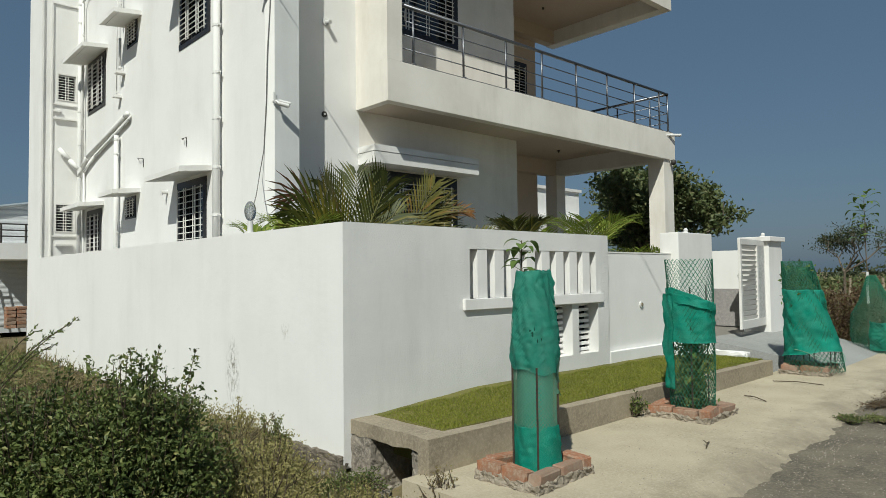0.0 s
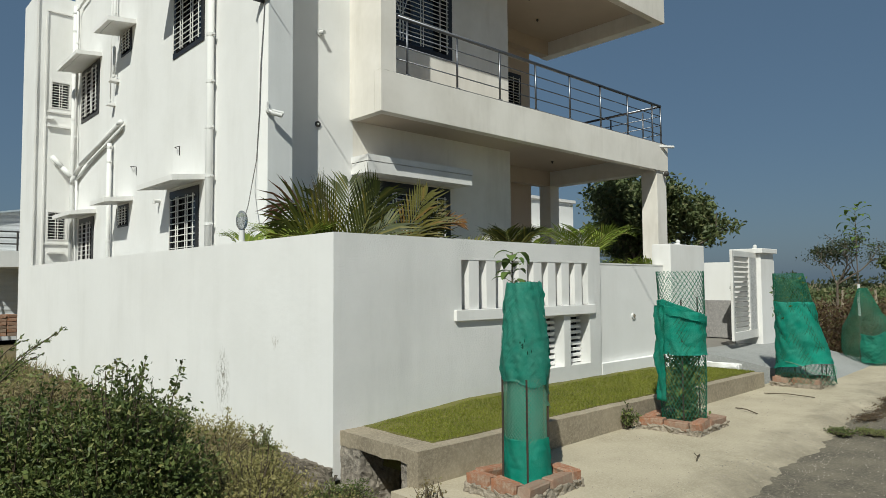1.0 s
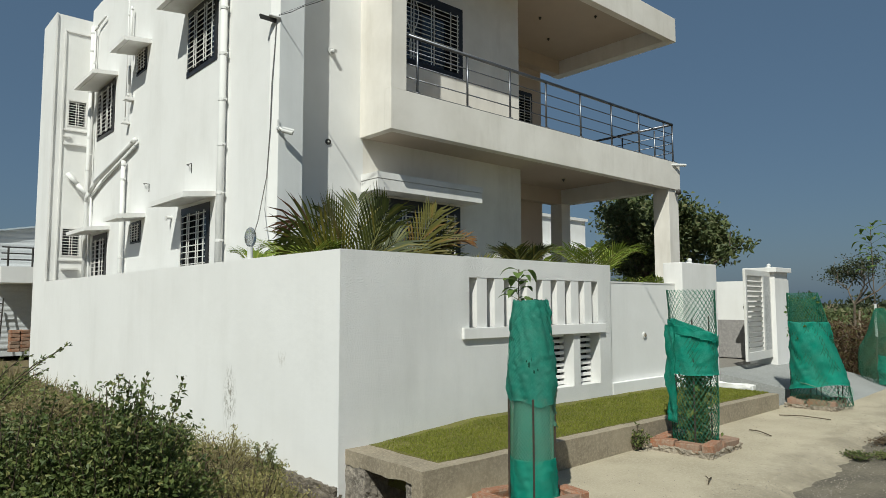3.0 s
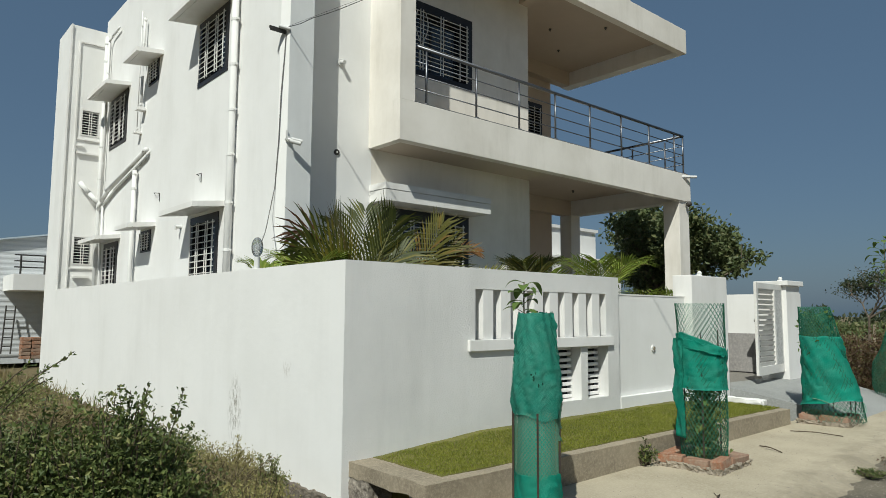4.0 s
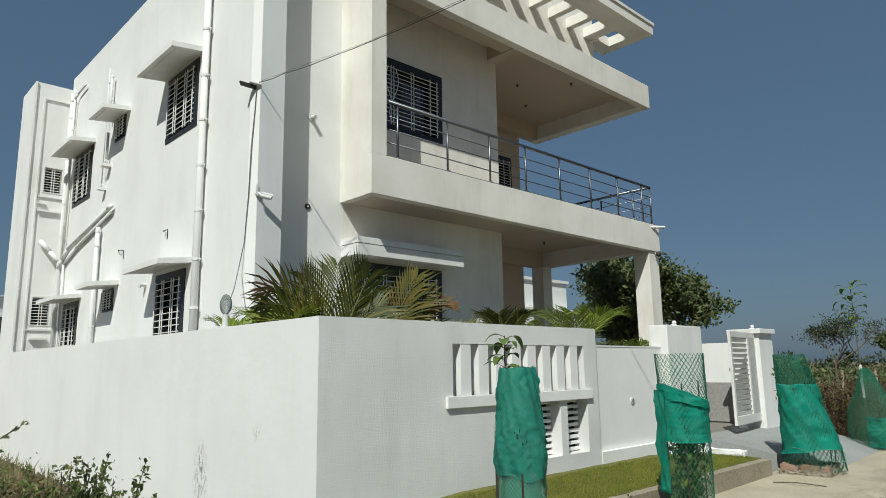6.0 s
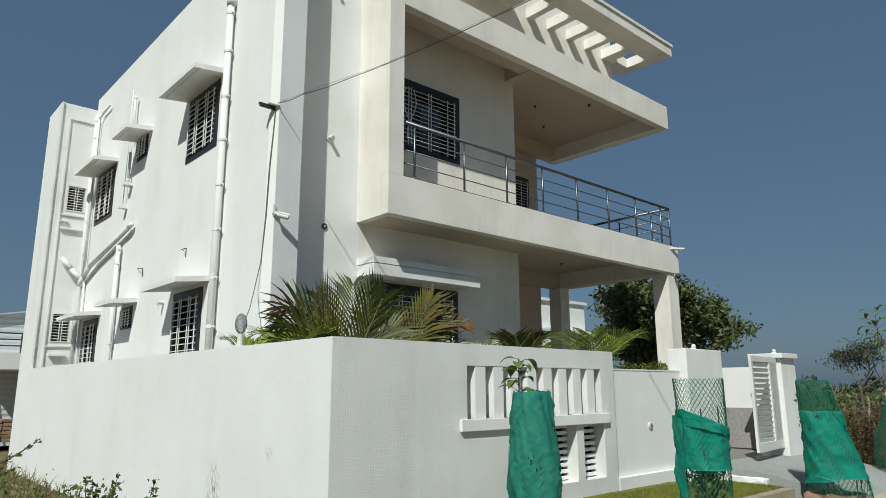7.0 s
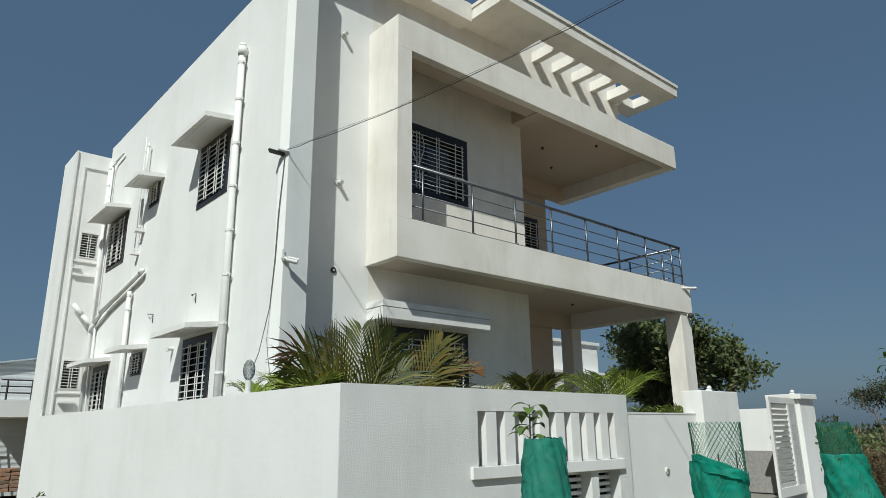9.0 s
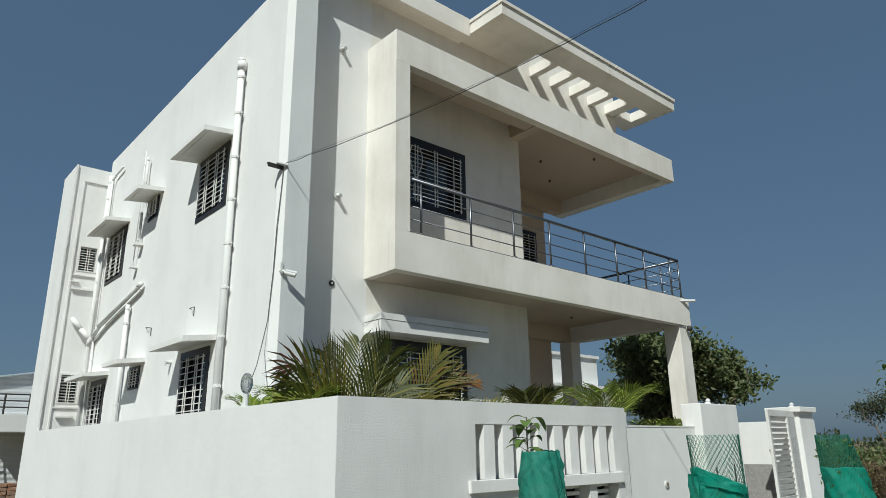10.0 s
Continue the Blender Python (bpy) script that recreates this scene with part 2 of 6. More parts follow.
solid("road", slab_sheet(-60, 120, lambda x: -8.5, -1.9, lambda x, y: -0.035 + 0.011 * max(0.0, min(x, 12)), 0.1, step=1.0), M_ROAD,
      "worn grey asphalt road with loose grit", "road", kind="structure")
solid("apron", slab_sheet(-0.12, 13.0, road_edge, -0.9, apron_height, 0.0, step=0.045, rows=44), M_APRON,
      "pale dusty concrete apron beside the road", "pavement", kind="structure")
solid("yard_floor", boxes((0.1, 0.12, -0.2, 10.0, 12.6, 0.42)), M_YARD, "plain paved yard floor behind the boundary wall", "floor", kind="structure")

# ---- the house ----
HX, HY, WY = 0.80, 3.14, 3.30        # side face, front strip, window wall
house = thing("house", "white two-storey plastered house with balcony and flat roof", "house", (5, 7, 0.4))
SIDE_WINDOWS = [(4.48, 5.63, 4.95, 6.00), (4.60, 5.68, 1.55, 2.90), (9.40, 10.60, 4.86, 5.95), (9.60, 10.60, 1.55, 2.86),
                (7.56, 8.10, 5.62, 6.07), (7.58, 8.13, 2.52, 2.91)]
part("side_wall", pierced(HX, 0.23, "y", 2.99, 11.3, 0.38, 7.95, SIDE_WINDOWS), M_WALL, house)


def prism(outline, z0, z1):
    """An upright block over a plan outline."""
    bm = bmesh.new()
    low = [bm.verts.new((x, y, z0)) for x, y in outline]
    high = [bm.verts.new((x, y, z1)) for x, y in outline]
    bm.faces.new(low[::-1])
    bm.faces.new(high)
    for k in range(len(outline)):
        q = (k + 1) % len(outline)
        bm.faces.new((low[k], low[q], high[q], high[k]))
    bmesh.ops.recalc_face_normals(bm, faces=bm.faces[:])
    return bm


part("corner_pier", prism([(0.80, 2.99), (0.80, 2.87), (0.87, 2.76), (1.21, 2.76), (1.21, 3.14), (1.03, 3.14), (1.03, 2.99)], 0.38, 8.44), M_WALL, house)
part("pier_plaster", boxes((0.872, 2.754, 0.38, 1.21, 2.76, 8.44)), M_PIER, house)
part("front_strip_wall", pierced(HY, 0.23, "x", 1.21, 2.40, 0.38, 8.5, []), M_WALL, house)
UP_WIN, LOW_WIN = (2.90, 4.52, 5.17, 6.38), (2.60, 4.30, 1.75, 2.99)
part("ground_floor_wall", pierced(HY, 0.23, "x", 2.40, 5.77, 0.38, 3.80, [LOW_WIN]), M_CREAM, house)
part("upper_floor_wall", pierced(WY, 0.23, "x", 2.40, 5.93, 4.15, 7.5, [UP_WIN]), M_CREAM, house)
part("attic_wall", boxes((2.40, HY, 7.53, 4.30, 3.37, 8.50), (4.30, HY, 7.53, 5.60, 3.37, 8.71), (5.60, HY, 7.53, 9.03, 3.37, 9.55)), M_CREAM, house)
part("attic_side_wall", boxes((8.80, 3.37, 7.53, 9.03, 9.0, 8.51)), M_CREAM, house)
part("porch_side_wall", boxes((5.70, 3.53, 4.15, 5.93, 5.55, 7.5)), M_CREAM, house)
part("porch_side_wall", boxes((5.54, 3.37, 0.38, 5.77, 5.55, 4.15)), M_CREAM, house)
BACK_WIN = (8.30, 8.92, 5.62, 6.40)
part("porch_back_wall", pierced(5.55, 0.23, "x", 5.70, 9.25, 0.38, 7.5, [BACK_WIN]), M_TAN_SHADED, house)
part("far_wall", boxes((9.02, 5.78, 0.38, 9.25, 12.4, 7.95), (0.8, 12.4, 0.38, 9.25, 12.63, 7.95)), M_WALL, house)
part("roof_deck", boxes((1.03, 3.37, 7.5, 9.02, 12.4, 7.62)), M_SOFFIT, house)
# the balcony frame
part("lower_fascia", boxes((2.35, 2.41, 3.80, 9.97, 2.56, 4.37), bevel=0.006), M_CREAM, house)
part("upper_fascia", boxes((2.35, 2.41, 7.00, 9.97, 2.56, 7.52), bevel=0.006), M_CREAM, house)
part("frame_cheek", boxes((2.35, 2.56, 3.80, 2.47, 3.14, 7.52), (2.47, 2.56, 4.30, 2.61, 3.30, 7.30), (2.35, 2.41, 4.37, 2.61, 2.56, 7.00)), M_CREAM, house)
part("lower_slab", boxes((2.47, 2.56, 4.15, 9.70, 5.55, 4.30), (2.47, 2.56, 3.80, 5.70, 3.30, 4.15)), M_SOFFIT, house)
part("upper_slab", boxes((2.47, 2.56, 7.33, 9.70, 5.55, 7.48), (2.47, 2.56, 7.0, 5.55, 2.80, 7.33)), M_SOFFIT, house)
for z in (3.80, 7.00):
    part("right_beam", boxes((9.70, 2.56, z, 9.97, 5.58, z + 0.52)), M_TRIM, house)
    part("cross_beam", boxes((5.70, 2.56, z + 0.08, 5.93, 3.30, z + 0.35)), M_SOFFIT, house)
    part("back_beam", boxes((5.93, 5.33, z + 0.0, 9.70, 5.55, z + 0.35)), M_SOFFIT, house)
part("front_column", boxes((9.55, 2.44, 0.38, 9.93, 2.80, 3.80), bevel=0.008), M_CREAM, house)
part("rear_column", boxes((9.60, 5.25, 0.38, 9.93, 5.58, 3.80), bevel=0.008), M_CREAM, house)
# roof canopy with slots, cornice
SLOTS = [(5.72 + 0.617 * i, 6.19 + 0.617 * i) for i in range(5)] + [(8.93, 9.44)]


def canopy():
    bm = bmesh.new()
    y0, y1, s0 = 2.07, 3.138, 2.53
    xs = [4.31] + [v for s in SLOTS for v in s] + [9.72]
    for i in range(len(xs) - 1):
        a, b = xs[i], xs[i + 1]
        if (a, b) in SLOTS:
            box(bm, a, y0, 8.51, b, s0, 8.72)
            if (a, b) == SLOTS[-1]:
                box(bm, 9.03, 3.0, 8.51, b, 3.35, 8.72)
        else:
            box(bm, a, y0, 8.51, b, y1 if a < 9 else 3.35, 8.72)
    return bm


part("roof_canopy", canopy(), M_CREAM, house)
part("canopy_edge", boxes((4.29, 2.045, 8.72, 9.745, 2.20, 8.785), (4.29, 2.20, 8.72, 4.44, 3.13, 8.785), (9.60, 2.20, 8.72, 9.745, 3.13, 8.785)), M_CREAM, house)
part("cornice", boxes((0.80, 2.84, 8.44, 4.29, 3.5, 8.80), bevel=0.006), M_CREAM, house)
# stair tower
TOWER_WINDOWS = [(0.36, 0.76, 5.28, 5.87), (0.34, 0.74, 2.46, 3.08)]
part("tower_wall", pierced(11.3, 0.15, "x", 0.08, 0.80, -0.25, 7.70, TOWER_WINDOWS), M_WALL, house)
part("tower_side_wall", boxes((0.08, 11.45, -0.25, 0.23, 12.45, 7.70), (0.23, 12.3, -0.25, 0.8, 12.45, 7.7), (0.23, 11.45, 7.55, 0.8, 12.3, 7.7)), M_WALL, house)
# ---- boundary wall ----
M_SPLASH = paint("white_wall_paint_with_splash", (0.765, 0.76, 0.74), (0.60, 0.59, 0.56), (60, 0.25, 0.003), 0.5)


def splash(m, y, z, high, wide, tone):
    """A spatter of old cement on the paint, longer than wide, running downwards."""
    nt = m.node_tree
    p = nt.nodes["Principled BSDF"]
    tc = nt.nodes.new("ShaderNodeTexCoord")
    mp = nt.nodes.new("ShaderNodeMapping")
    mp.inputs["Location"].default_value = (0, -y / wide, -z / high)
    mp.inputs["Scale"].default_value = (0, 1 / wide, 1 / high)
    wire(m, tc.outputs["Object"], mp.inputs["Vector"])
    far = nt.nodes.new("ShaderNodeVectorMath")
    far.operation = "LENGTH"
    wire(m, mp.outputs["Vector"], far.inputs[0])
    near = ramp(m, far.outputs["Value"], [(0.25, (1, 1, 1)), (1.0, (0, 0, 0))])
    drops = ramp(m, noisy(m, 34, 6, 0.75, None, (1, 1, 0.30)), [(0.505, (0, 0, 0)), (0.55, (1, 1, 1))])
    mask = mixed(m, 1.0, near, drops, "MULTIPLY")
    old = p.inputs["Base Color"].links[0].from_socket
    wire(m, mixed(m, mask, old, tone), p.inputs["Base Color"])


splash(M_SPLASH, 2.05, 0.47, 0.40, 0.19, (0.27, 0.25, 0.215))
splash(M_SPLASH, 2.07, 0.62, 0.11, 0.05, (0.30, 0.285, 0.25))
splash(M_SPLASH, 0.95, 0.95, 0.10, 0.10, (0.52, 0.50, 0.46))
WALL_TOP = 1.90
side_boundary = solid("wall_side", boxes((0.0, 0.006, -0.12, 0.13, 11.3, WALL_TOP)), M_SPLASH, "smooth white plastered boundary wall with small stains", "boundary wall", kind="structure")
LATTICE, LOUVRE = (1.467, 3.557, 1.215, 1.70), [(2.69, 3.085, 0.53, 1.125), (3.205, 3.585, 0.53, 1.125)]
front_boundary = solid("wall_front", pierced(0.0, 0.20, "x", 0.13, 3.81, -0.12, WALL_TOP, [LATTICE, *LOUVRE]), M_STUCCO,
                       "rough white stuccoed boundary wall with slotted openings", "boundary wall", kind="structure")
part("corner_plaster", boxes((0.0, -0.001, -0.12, 0.13, 0.006, WALL_TOP)), M_STUCCO, front_boundary)
solid("wall_low", pierced(0.06, 0.12, "x", 3.81, 5.6, -0.12, 1.70, []), M_WALL, "smooth white recessed boundary wall panel", "boundary wall", kind="structure")
gate_pillar = solid("gate_pillar", boxes((5.42, -0.05, -0.1, 6.40, 0.23, 2.0), bevel=0.01), M_TRIM, "broad white plastered gate pillar", "pillar")
def worn_kerb():
    bm = bmesh.new()
    for x0, y0, z0, x1, y1, z1, n in ((0.05, -0.99, 0.0, 6.06, -0.87, 0.277, 60), (0.065, -0.872, 0.165, 0.30, 0, 0.2775, 14)):
        long_x = x1 - x0 > y1 - y0
        rows = []
        for i in range(n + 1):
            f = i / n
            ring = []
            for a, b in ((0, 0), (1, 0), (1, 1), (0, 1)):
                x = x0 + (x1 - x0) * (f if long_x else a)
                y = y0 + (y1 - y0) * (a if long_x else f)
                z = z0 + (z1 - z0) * b
                w = 0.014 if b == 0 and not long_x else 0.0035
                ring.append(bm.verts.new((x + w * noise.noise((x * 9, y * 9, z * 9)), y + w * noise.noise((x * 9, y * 9, 5)), z + w * 1.6 * noise.noise((x * 11, y * 11, 9 + z)))))
            rows.append(ring)
        for p, q in zip(rows, rows[1:]):
            for k in range(4):
                bm.faces.new((p[k], p[(k + 1) % 4], q[(k + 1) % 4], q[k]))
        bm.faces.new(rows[0])
        bm.faces.new(rows[-1])
    return bm


gate_post = solid("gate_post", boxes((8.42, -0.05, -0.1, 8.94, 0.40, 1.95), bevel=0.008), M_TRIM, "white plastered gate post with a flat cap", "gate post")
solid("kerb", worn_kerb(), M_CONCRETE, "grey concrete kerb round the lawn strip", "kerb", kind="structure")
M_TURF = two_scale("green_turf_soil", (0.115, 0.115, 0.030), (0.165, 0.155, 0.040), (0.10, 0.085, 0.035), 2.0, 30, 0.95, 0.01)


def lawn_height(x, y):
    """The turf lies level at the kerb and banks up a little towards the wall."""
    bank = 0.085 * max(0.0, min(1.0, (x - 0.35) / 1.2)) * max(0.0, min(1.0, (5.9 - x) / 1.0))
    return 0.282 + bank * (max(0.0, y + 0.87) / 0.87) ** 1.4 + 0.006 * noise.noise((x * 4, y * 4, 0))


def lawn_bed():
    bm = bmesh.new()
    nx, ny = 60, 10
    top = {}
    for i in range(nx + 1):
        for j in range(ny + 1):
            x, y = 0.302 + (6.06 - 0.302) * i / nx, -0.87 + 0.868 * j / ny
            top[i, j] = bm.verts.new((x, y, lawn_height(x, y)))
    for i in range(nx):
        for j in range(ny):
            bm.faces.new((top[i, j], top[i + 1, j], top[i + 1, j + 1], top[i, j + 1]))
    rim = [top[i, 0] for i in range(nx + 1)] + [top[nx, j] for j in range(1, ny + 1)] + [top[i, ny] for i in range(nx - 1, -1, -1)] + [top[0, j] for j in range(ny - 1, 0, -1)]
    low = [bm.verts.new((v.co.x, v.co.y, 0.0)) for v in rim]
    for k in range(len(rim)):
        q = (k + 1) % len(rim)
        bm.faces.new((rim[k], low[k], low[q], rim[q]))
    bm.faces.new(low)
    return bm


solid("lawn", lawn_bed(), M_TURF, "short green lawn strip", "lawn", kind="structure")

# ---- house details ----
def placed(along, face):
    """Maps (u, depth, z) of a wall to the world."""
    return (lambda u, d, z: Vector((u, face + d, z))) if along == "x" else (lambda u, d, z: Vector((face + d, u, z)))


def block(bm, at, u0, u1, d0, d1, z0, z1):
    a, b = at(u0, d0, z0), at(u1, d1, z1)
    box(bm, a.x, a.y, a.z, b.x, b.y, b.z)


def share(name, mesh, parent, m):
    ob = new(name, mesh)
    ob.parent = parent
    ob.matrix_parent_inverse = parent.matrix_basis.inverted() if parent.type == "EMPTY" else Matrix()
    ob.matrix_basis = m
    return ob


def window(along, face, hole, jamb, across, uprights, arcs=False, trim=None, sill=False):
    """A window in its opening: stone frame, two glass panes, and a grille of single bars."""
    at = placed(along, face)
    u0, u1, z0, z1 = hole
    bm = bmesh.new()
    for a, b, c, d in ((u0, u0 + jamb, z0, z1), (u1 - jamb, u1, z0, z1), (u0 + jamb, u1 - jamb, z1 - jamb, z1), (u0 + jamb, u1 - jamb, z0, z0 + jamb * 0.6)):
        block(bm, at, a, b, -0.012, 0.20, c, d)
    frame_part = part("window", bm, trim or M_BLACK, house, "window with a dark stone frame and white bar grille" if trim is None else "small window with a white frame and bar grille")
    a, b, c, d = u0 + jamb, u1 - jamb, z0 + jamb * 0.6, z1 - jamb
    mid = (a + b) / 2
    for p, q, back in ((a, mid + 0.02, 0.12), (mid - 0.02, b, 0.15)):
        bm = bmesh.new()
        block(bm, at, p, q, back, back + 0.006, c, d)
        part("pane", bm, M_GLASS, frame_part, "dark glass pane")
        bm = bmesh.new()
        for s in ((p, p + 0.035, c, d), (q - 0.035, q, c, d), (p + 0.035, q - 0.035, c, c + 0.035), (p + 0.035, q - 0.035, d - 0.035, d)):
            block(bm, at, s[0], s[1], back - 0.012, back + 0.018, s[2], s[3])
        part("sash", bm, M_BLACK, frame_part)
    # grille: level bars share one mesh, uprights another
    g = -0.035 if trim is None else 0.02
    lo, hi = a - 0.03, b + 0.03
    bm = bmesh.new()
    rod(bm, at(lo, g, 0), at(hi, g, 0), 0.0075, 6)
    me = finish("level_bar", bm, M_GRILLE)
    for i in range(across):
        z = c + 0.05 + (d - c - 0.08) * i / (across - 1)
        share("level_bar", me, frame_part, Matrix.Translation((0, 0, z)))
    bm = bmesh.new()
    rod(bm, at(0, g - 0.012, c - 0.0), at(0, g - 0.012, d + 0.0), 0.009, 6)
    me = finish("upright_bar", bm, M_GRILLE)
    for f in uprights:
        u = lo + (hi - lo) * f
        share("upright_bar", me, frame_part, Matrix.Translation(at(u, 0, 0) - at(0, 0, 0)))
    if arcs:
        for f, way in ((0.24, 1), (0.30, -1)):
            u = lo + (hi - lo) * f
            bm = bmesh.new()
            pts = [at(u + way * 0.09 * math.cos(k / 12 * math.pi * 1.6 - 0.8), g - 0.02, c + 0.05 + (d - c - 0.1) * k / 12) for k in range(13)]
            tube(bm, pts, 0.008, 6)
            part("scroll_bar", bm, M_GRILLE, frame_part)
    return frame_part


PAIRS = [0.03, 0.24, 0.32, 0.62, 0.70, 0.97]
window("y", HX, SIDE_WINDOWS[0], 0.11, 11, PAIRS)
window("y", HX, SIDE_WINDOWS[1], 0.11, 13, PAIRS)
window("y", HX, SIDE_WINDOWS[2], 0.11, 11, PAIRS)
window("y", HX, SIDE_WINDOWS[3], 0.11, 13, PAIRS)
window("y", HX, SIDE_WINDOWS[4], 0.05, 6, [0.05, 0.35, 0.65, 0.95])
window("y", HX, SIDE_WINDOWS[5], 0.05, 6, [0.05, 0.35, 0.65, 0.95])
window("x", WY, UP_WIN, 0.14, 14, [0.03, 0.26, 0.30, 0.56, 0.60, 0.86, 0.97], arcs=True)
window("x", HY, LOW_WIN, 0.14, 13, [0.03, 0.26, 0.30, 0.56, 0.60, 0.86, 0.97])
window("x", 5.55, BACK_WIN, 0.10, 9, [0.05, 0.5, 0.95])
for hole in TOWER_WINDOWS:
    window("x", 11.3, hole, 0.035, 9, [0.04, 0.44, 0.56, 0.96], trim=M_TRIM)
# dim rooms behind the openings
part("inner_wall", boxes((2.0, 3.95, 0.4, 5.7, 4.0, 7.4), (1.6, 3.5, 0.4, 1.65, 11.2, 7.4)), M_TAN_SHADED, house)


def sunshade(y0, y1, z, reach=0.46):
    """A thin cast slab that falls a little outwards, with a drip groove below."""
    bm = bmesh.new()
    for a, b, lift in ((0.0, reach - 0.09, 0.0), (reach - 0.078, reach, 0.0), (reach - 0.09, reach - 0.078, 0.012)):
        vs = []
        for d in (a, b):
            fall = 0.055 * d / reach
            for y in (y0, y1):
                for top in (0, 1):
                    vs.append(bm.verts.new((HX - d, y, z - fall + (0.075 if top else lift))))
        for f in ((0, 1, 3, 2), (4, 6, 7, 5), (0, 4, 5, 1), (2, 3, 7, 6), (1, 5, 7, 3), (0, 2, 6, 4)):
            bm.faces.new([vs[k] for k in f])
    return bm


for y0, y1, z in ((4.36, 5.76, 6.035), (4.42, 5.80, 2.955), (9.28, 10.72, 5.965), (9.45, 10.82, 2.905), (7.35, 8.17, 6.04), (7.36, 8.17, 2.945)):
    part("sunshade", sunshade(y0, y1, z), M_TRIM, house, "thin white concrete sunshade over a window")
part("front_sunshade", boxes((2.38, 2.75, 3.02, 4.42, 3.14, 3.172), (2.375, 2.745, 3.182, 4.425, 3.14, 3.27), (2.40, 2.77, 3.172, 4.40, 3.14, 3.182)), M_TRIM, house,
     "moulded white sunshade with a shadow groove")
# tower relief
bm = boxes((0.08, 11.265, 0.4, 0.11, 11.3, 7.70), (0.255, 11.27, 0.4, 0.285, 11.3, 7.34), (0.255, 11.27, 7.34, 0.80, 11.3, 7.37),
           (0.30, 11.27, 5.17, 0.80, 11.3, 5.20), (0.29, 11.25, 5.02, 0.44, 11.3, 5.05), (0.30, 11.24, 4.86, 0.74, 11.3, 4.90),
           (0.29, 11.27, 2.36, 0.80, 11.3, 2.39), (0.36, 11.22, 2.17, 0.68, 11.3, 2.21))
part("raised_moulding", bm, M_TRIM, house)


# pipes on the side wall
def pipe(points, r, clamps=(), sides=12):
    bm = bmesh.new()
    tube(bm, [Vector(p) for p in points], r, sides)
    p = part("drainpipe", bm, M_PIPE, house, "white plastic drainpipe with clamps", smooth=True)
    for c in clamps:
        c = Vector(c)
        bm = bmesh.new()
        rod(bm, c - Vector((0, 0, 0.02)), c + Vector((0, 0, 0.02)), r * 1.12, sides)
        box(bm, c.x - 0.01, c.y - r * 1.7, c.z - 0.012, c.x + 0.03, c.y + r * 1.7, c.z + 0.012)
        part("clamp", bm, M_PIPE, p)
    return p


px = HX - 0.075
pipe([(px, 4.11, 0.5), (px, 4.11, 6.98)], 0.050, [(px, 4.11, z) for z in (2.3, 2.95, 3.62, 4.25, 4.9, 5.55, 6.25, 6.85)])
bm = bmesh.new()
rod(bm, (px, 4.11, 6.98), (px, 4.11, 7.12), 0.066, 14)
rod(bm, (px, 4.11, 7.12), (px, 4.11, 7.17), 0.055, 14)
rod(bm, (px, 4.11, 7.05), (HX, 4.11, 7.05), 0.05, 12)
part("drainpipe_head", bm, M_PIPE, house, "white pipe socket at the parapet", smooth=True)
pipe([(px, 8.28, 5.28), (px, 8.28, 5.86)], 0.024, [(px, 8.28, 5.32)], 10)
pipe([(px, 8.28, 6.12), (px, 8.28, 7.00)], 0.024, [(px, 8.28, z) for z in (6.5, 6.95)], 10)
pipe([(px, 8.46, 4.85), (px, 8.46, 7.2)], 0.011, [(px, 8.46, z) for z in (4.9, 5.9, 6.9)], 8)
pipe([(px, 8.46, 0.5), (px, 8.46, 4.10)], 0.042, [(px, 8.46, z) for z in (2.3, 3.75, 4.02)])
part("outlet_ledge", boxes((HX - 0.16, 8.20, 5.20, HX, 8.36, 5.25)), M_TRIM, house)
part("outlet_ledge", boxes((HX - 0.14, 8.40, 4.80, HX, 8.52, 4.84)), M_TRIM, house)
pipe([(px, 10.93, 0.4), (px, 10.93, 7.45)], 0.046, [(px, 10.93, z) for z in (2.4, 4.3, 5.0, 6.0, 6.9, 7.3)])
pipe([(px, 10.76, 3.6), (px, 10.76, 7.3), (px + 0.02, 10.62, 7.38), (px + 0.02, 10.1, 7.42)], 0.022, [(px, 10.76, z) for z in (4.6, 5.6, 6.6)], 10)
pipe([(px, 10.93, 3.62), (px, 10.70, 3.80), (px, 10.30, 3.95), (px, 7.95, 4.36), (px, 7.82, 4.38)], 0.045, [], 12)
pipe([(px - 0.02, 10.93, 3.78), (0.58, 11.10, 3.98), (0.40, 11.22, 4.22)], 0.052, [], 12)
pipe([(px + 0.03, 10.72, 0.4), (px + 0.03, 10.72, 3.7), (px + 0.03, 9.9, 3.92), (px + 0.03, 7.9, 4.28)], 0.022, [], 8)


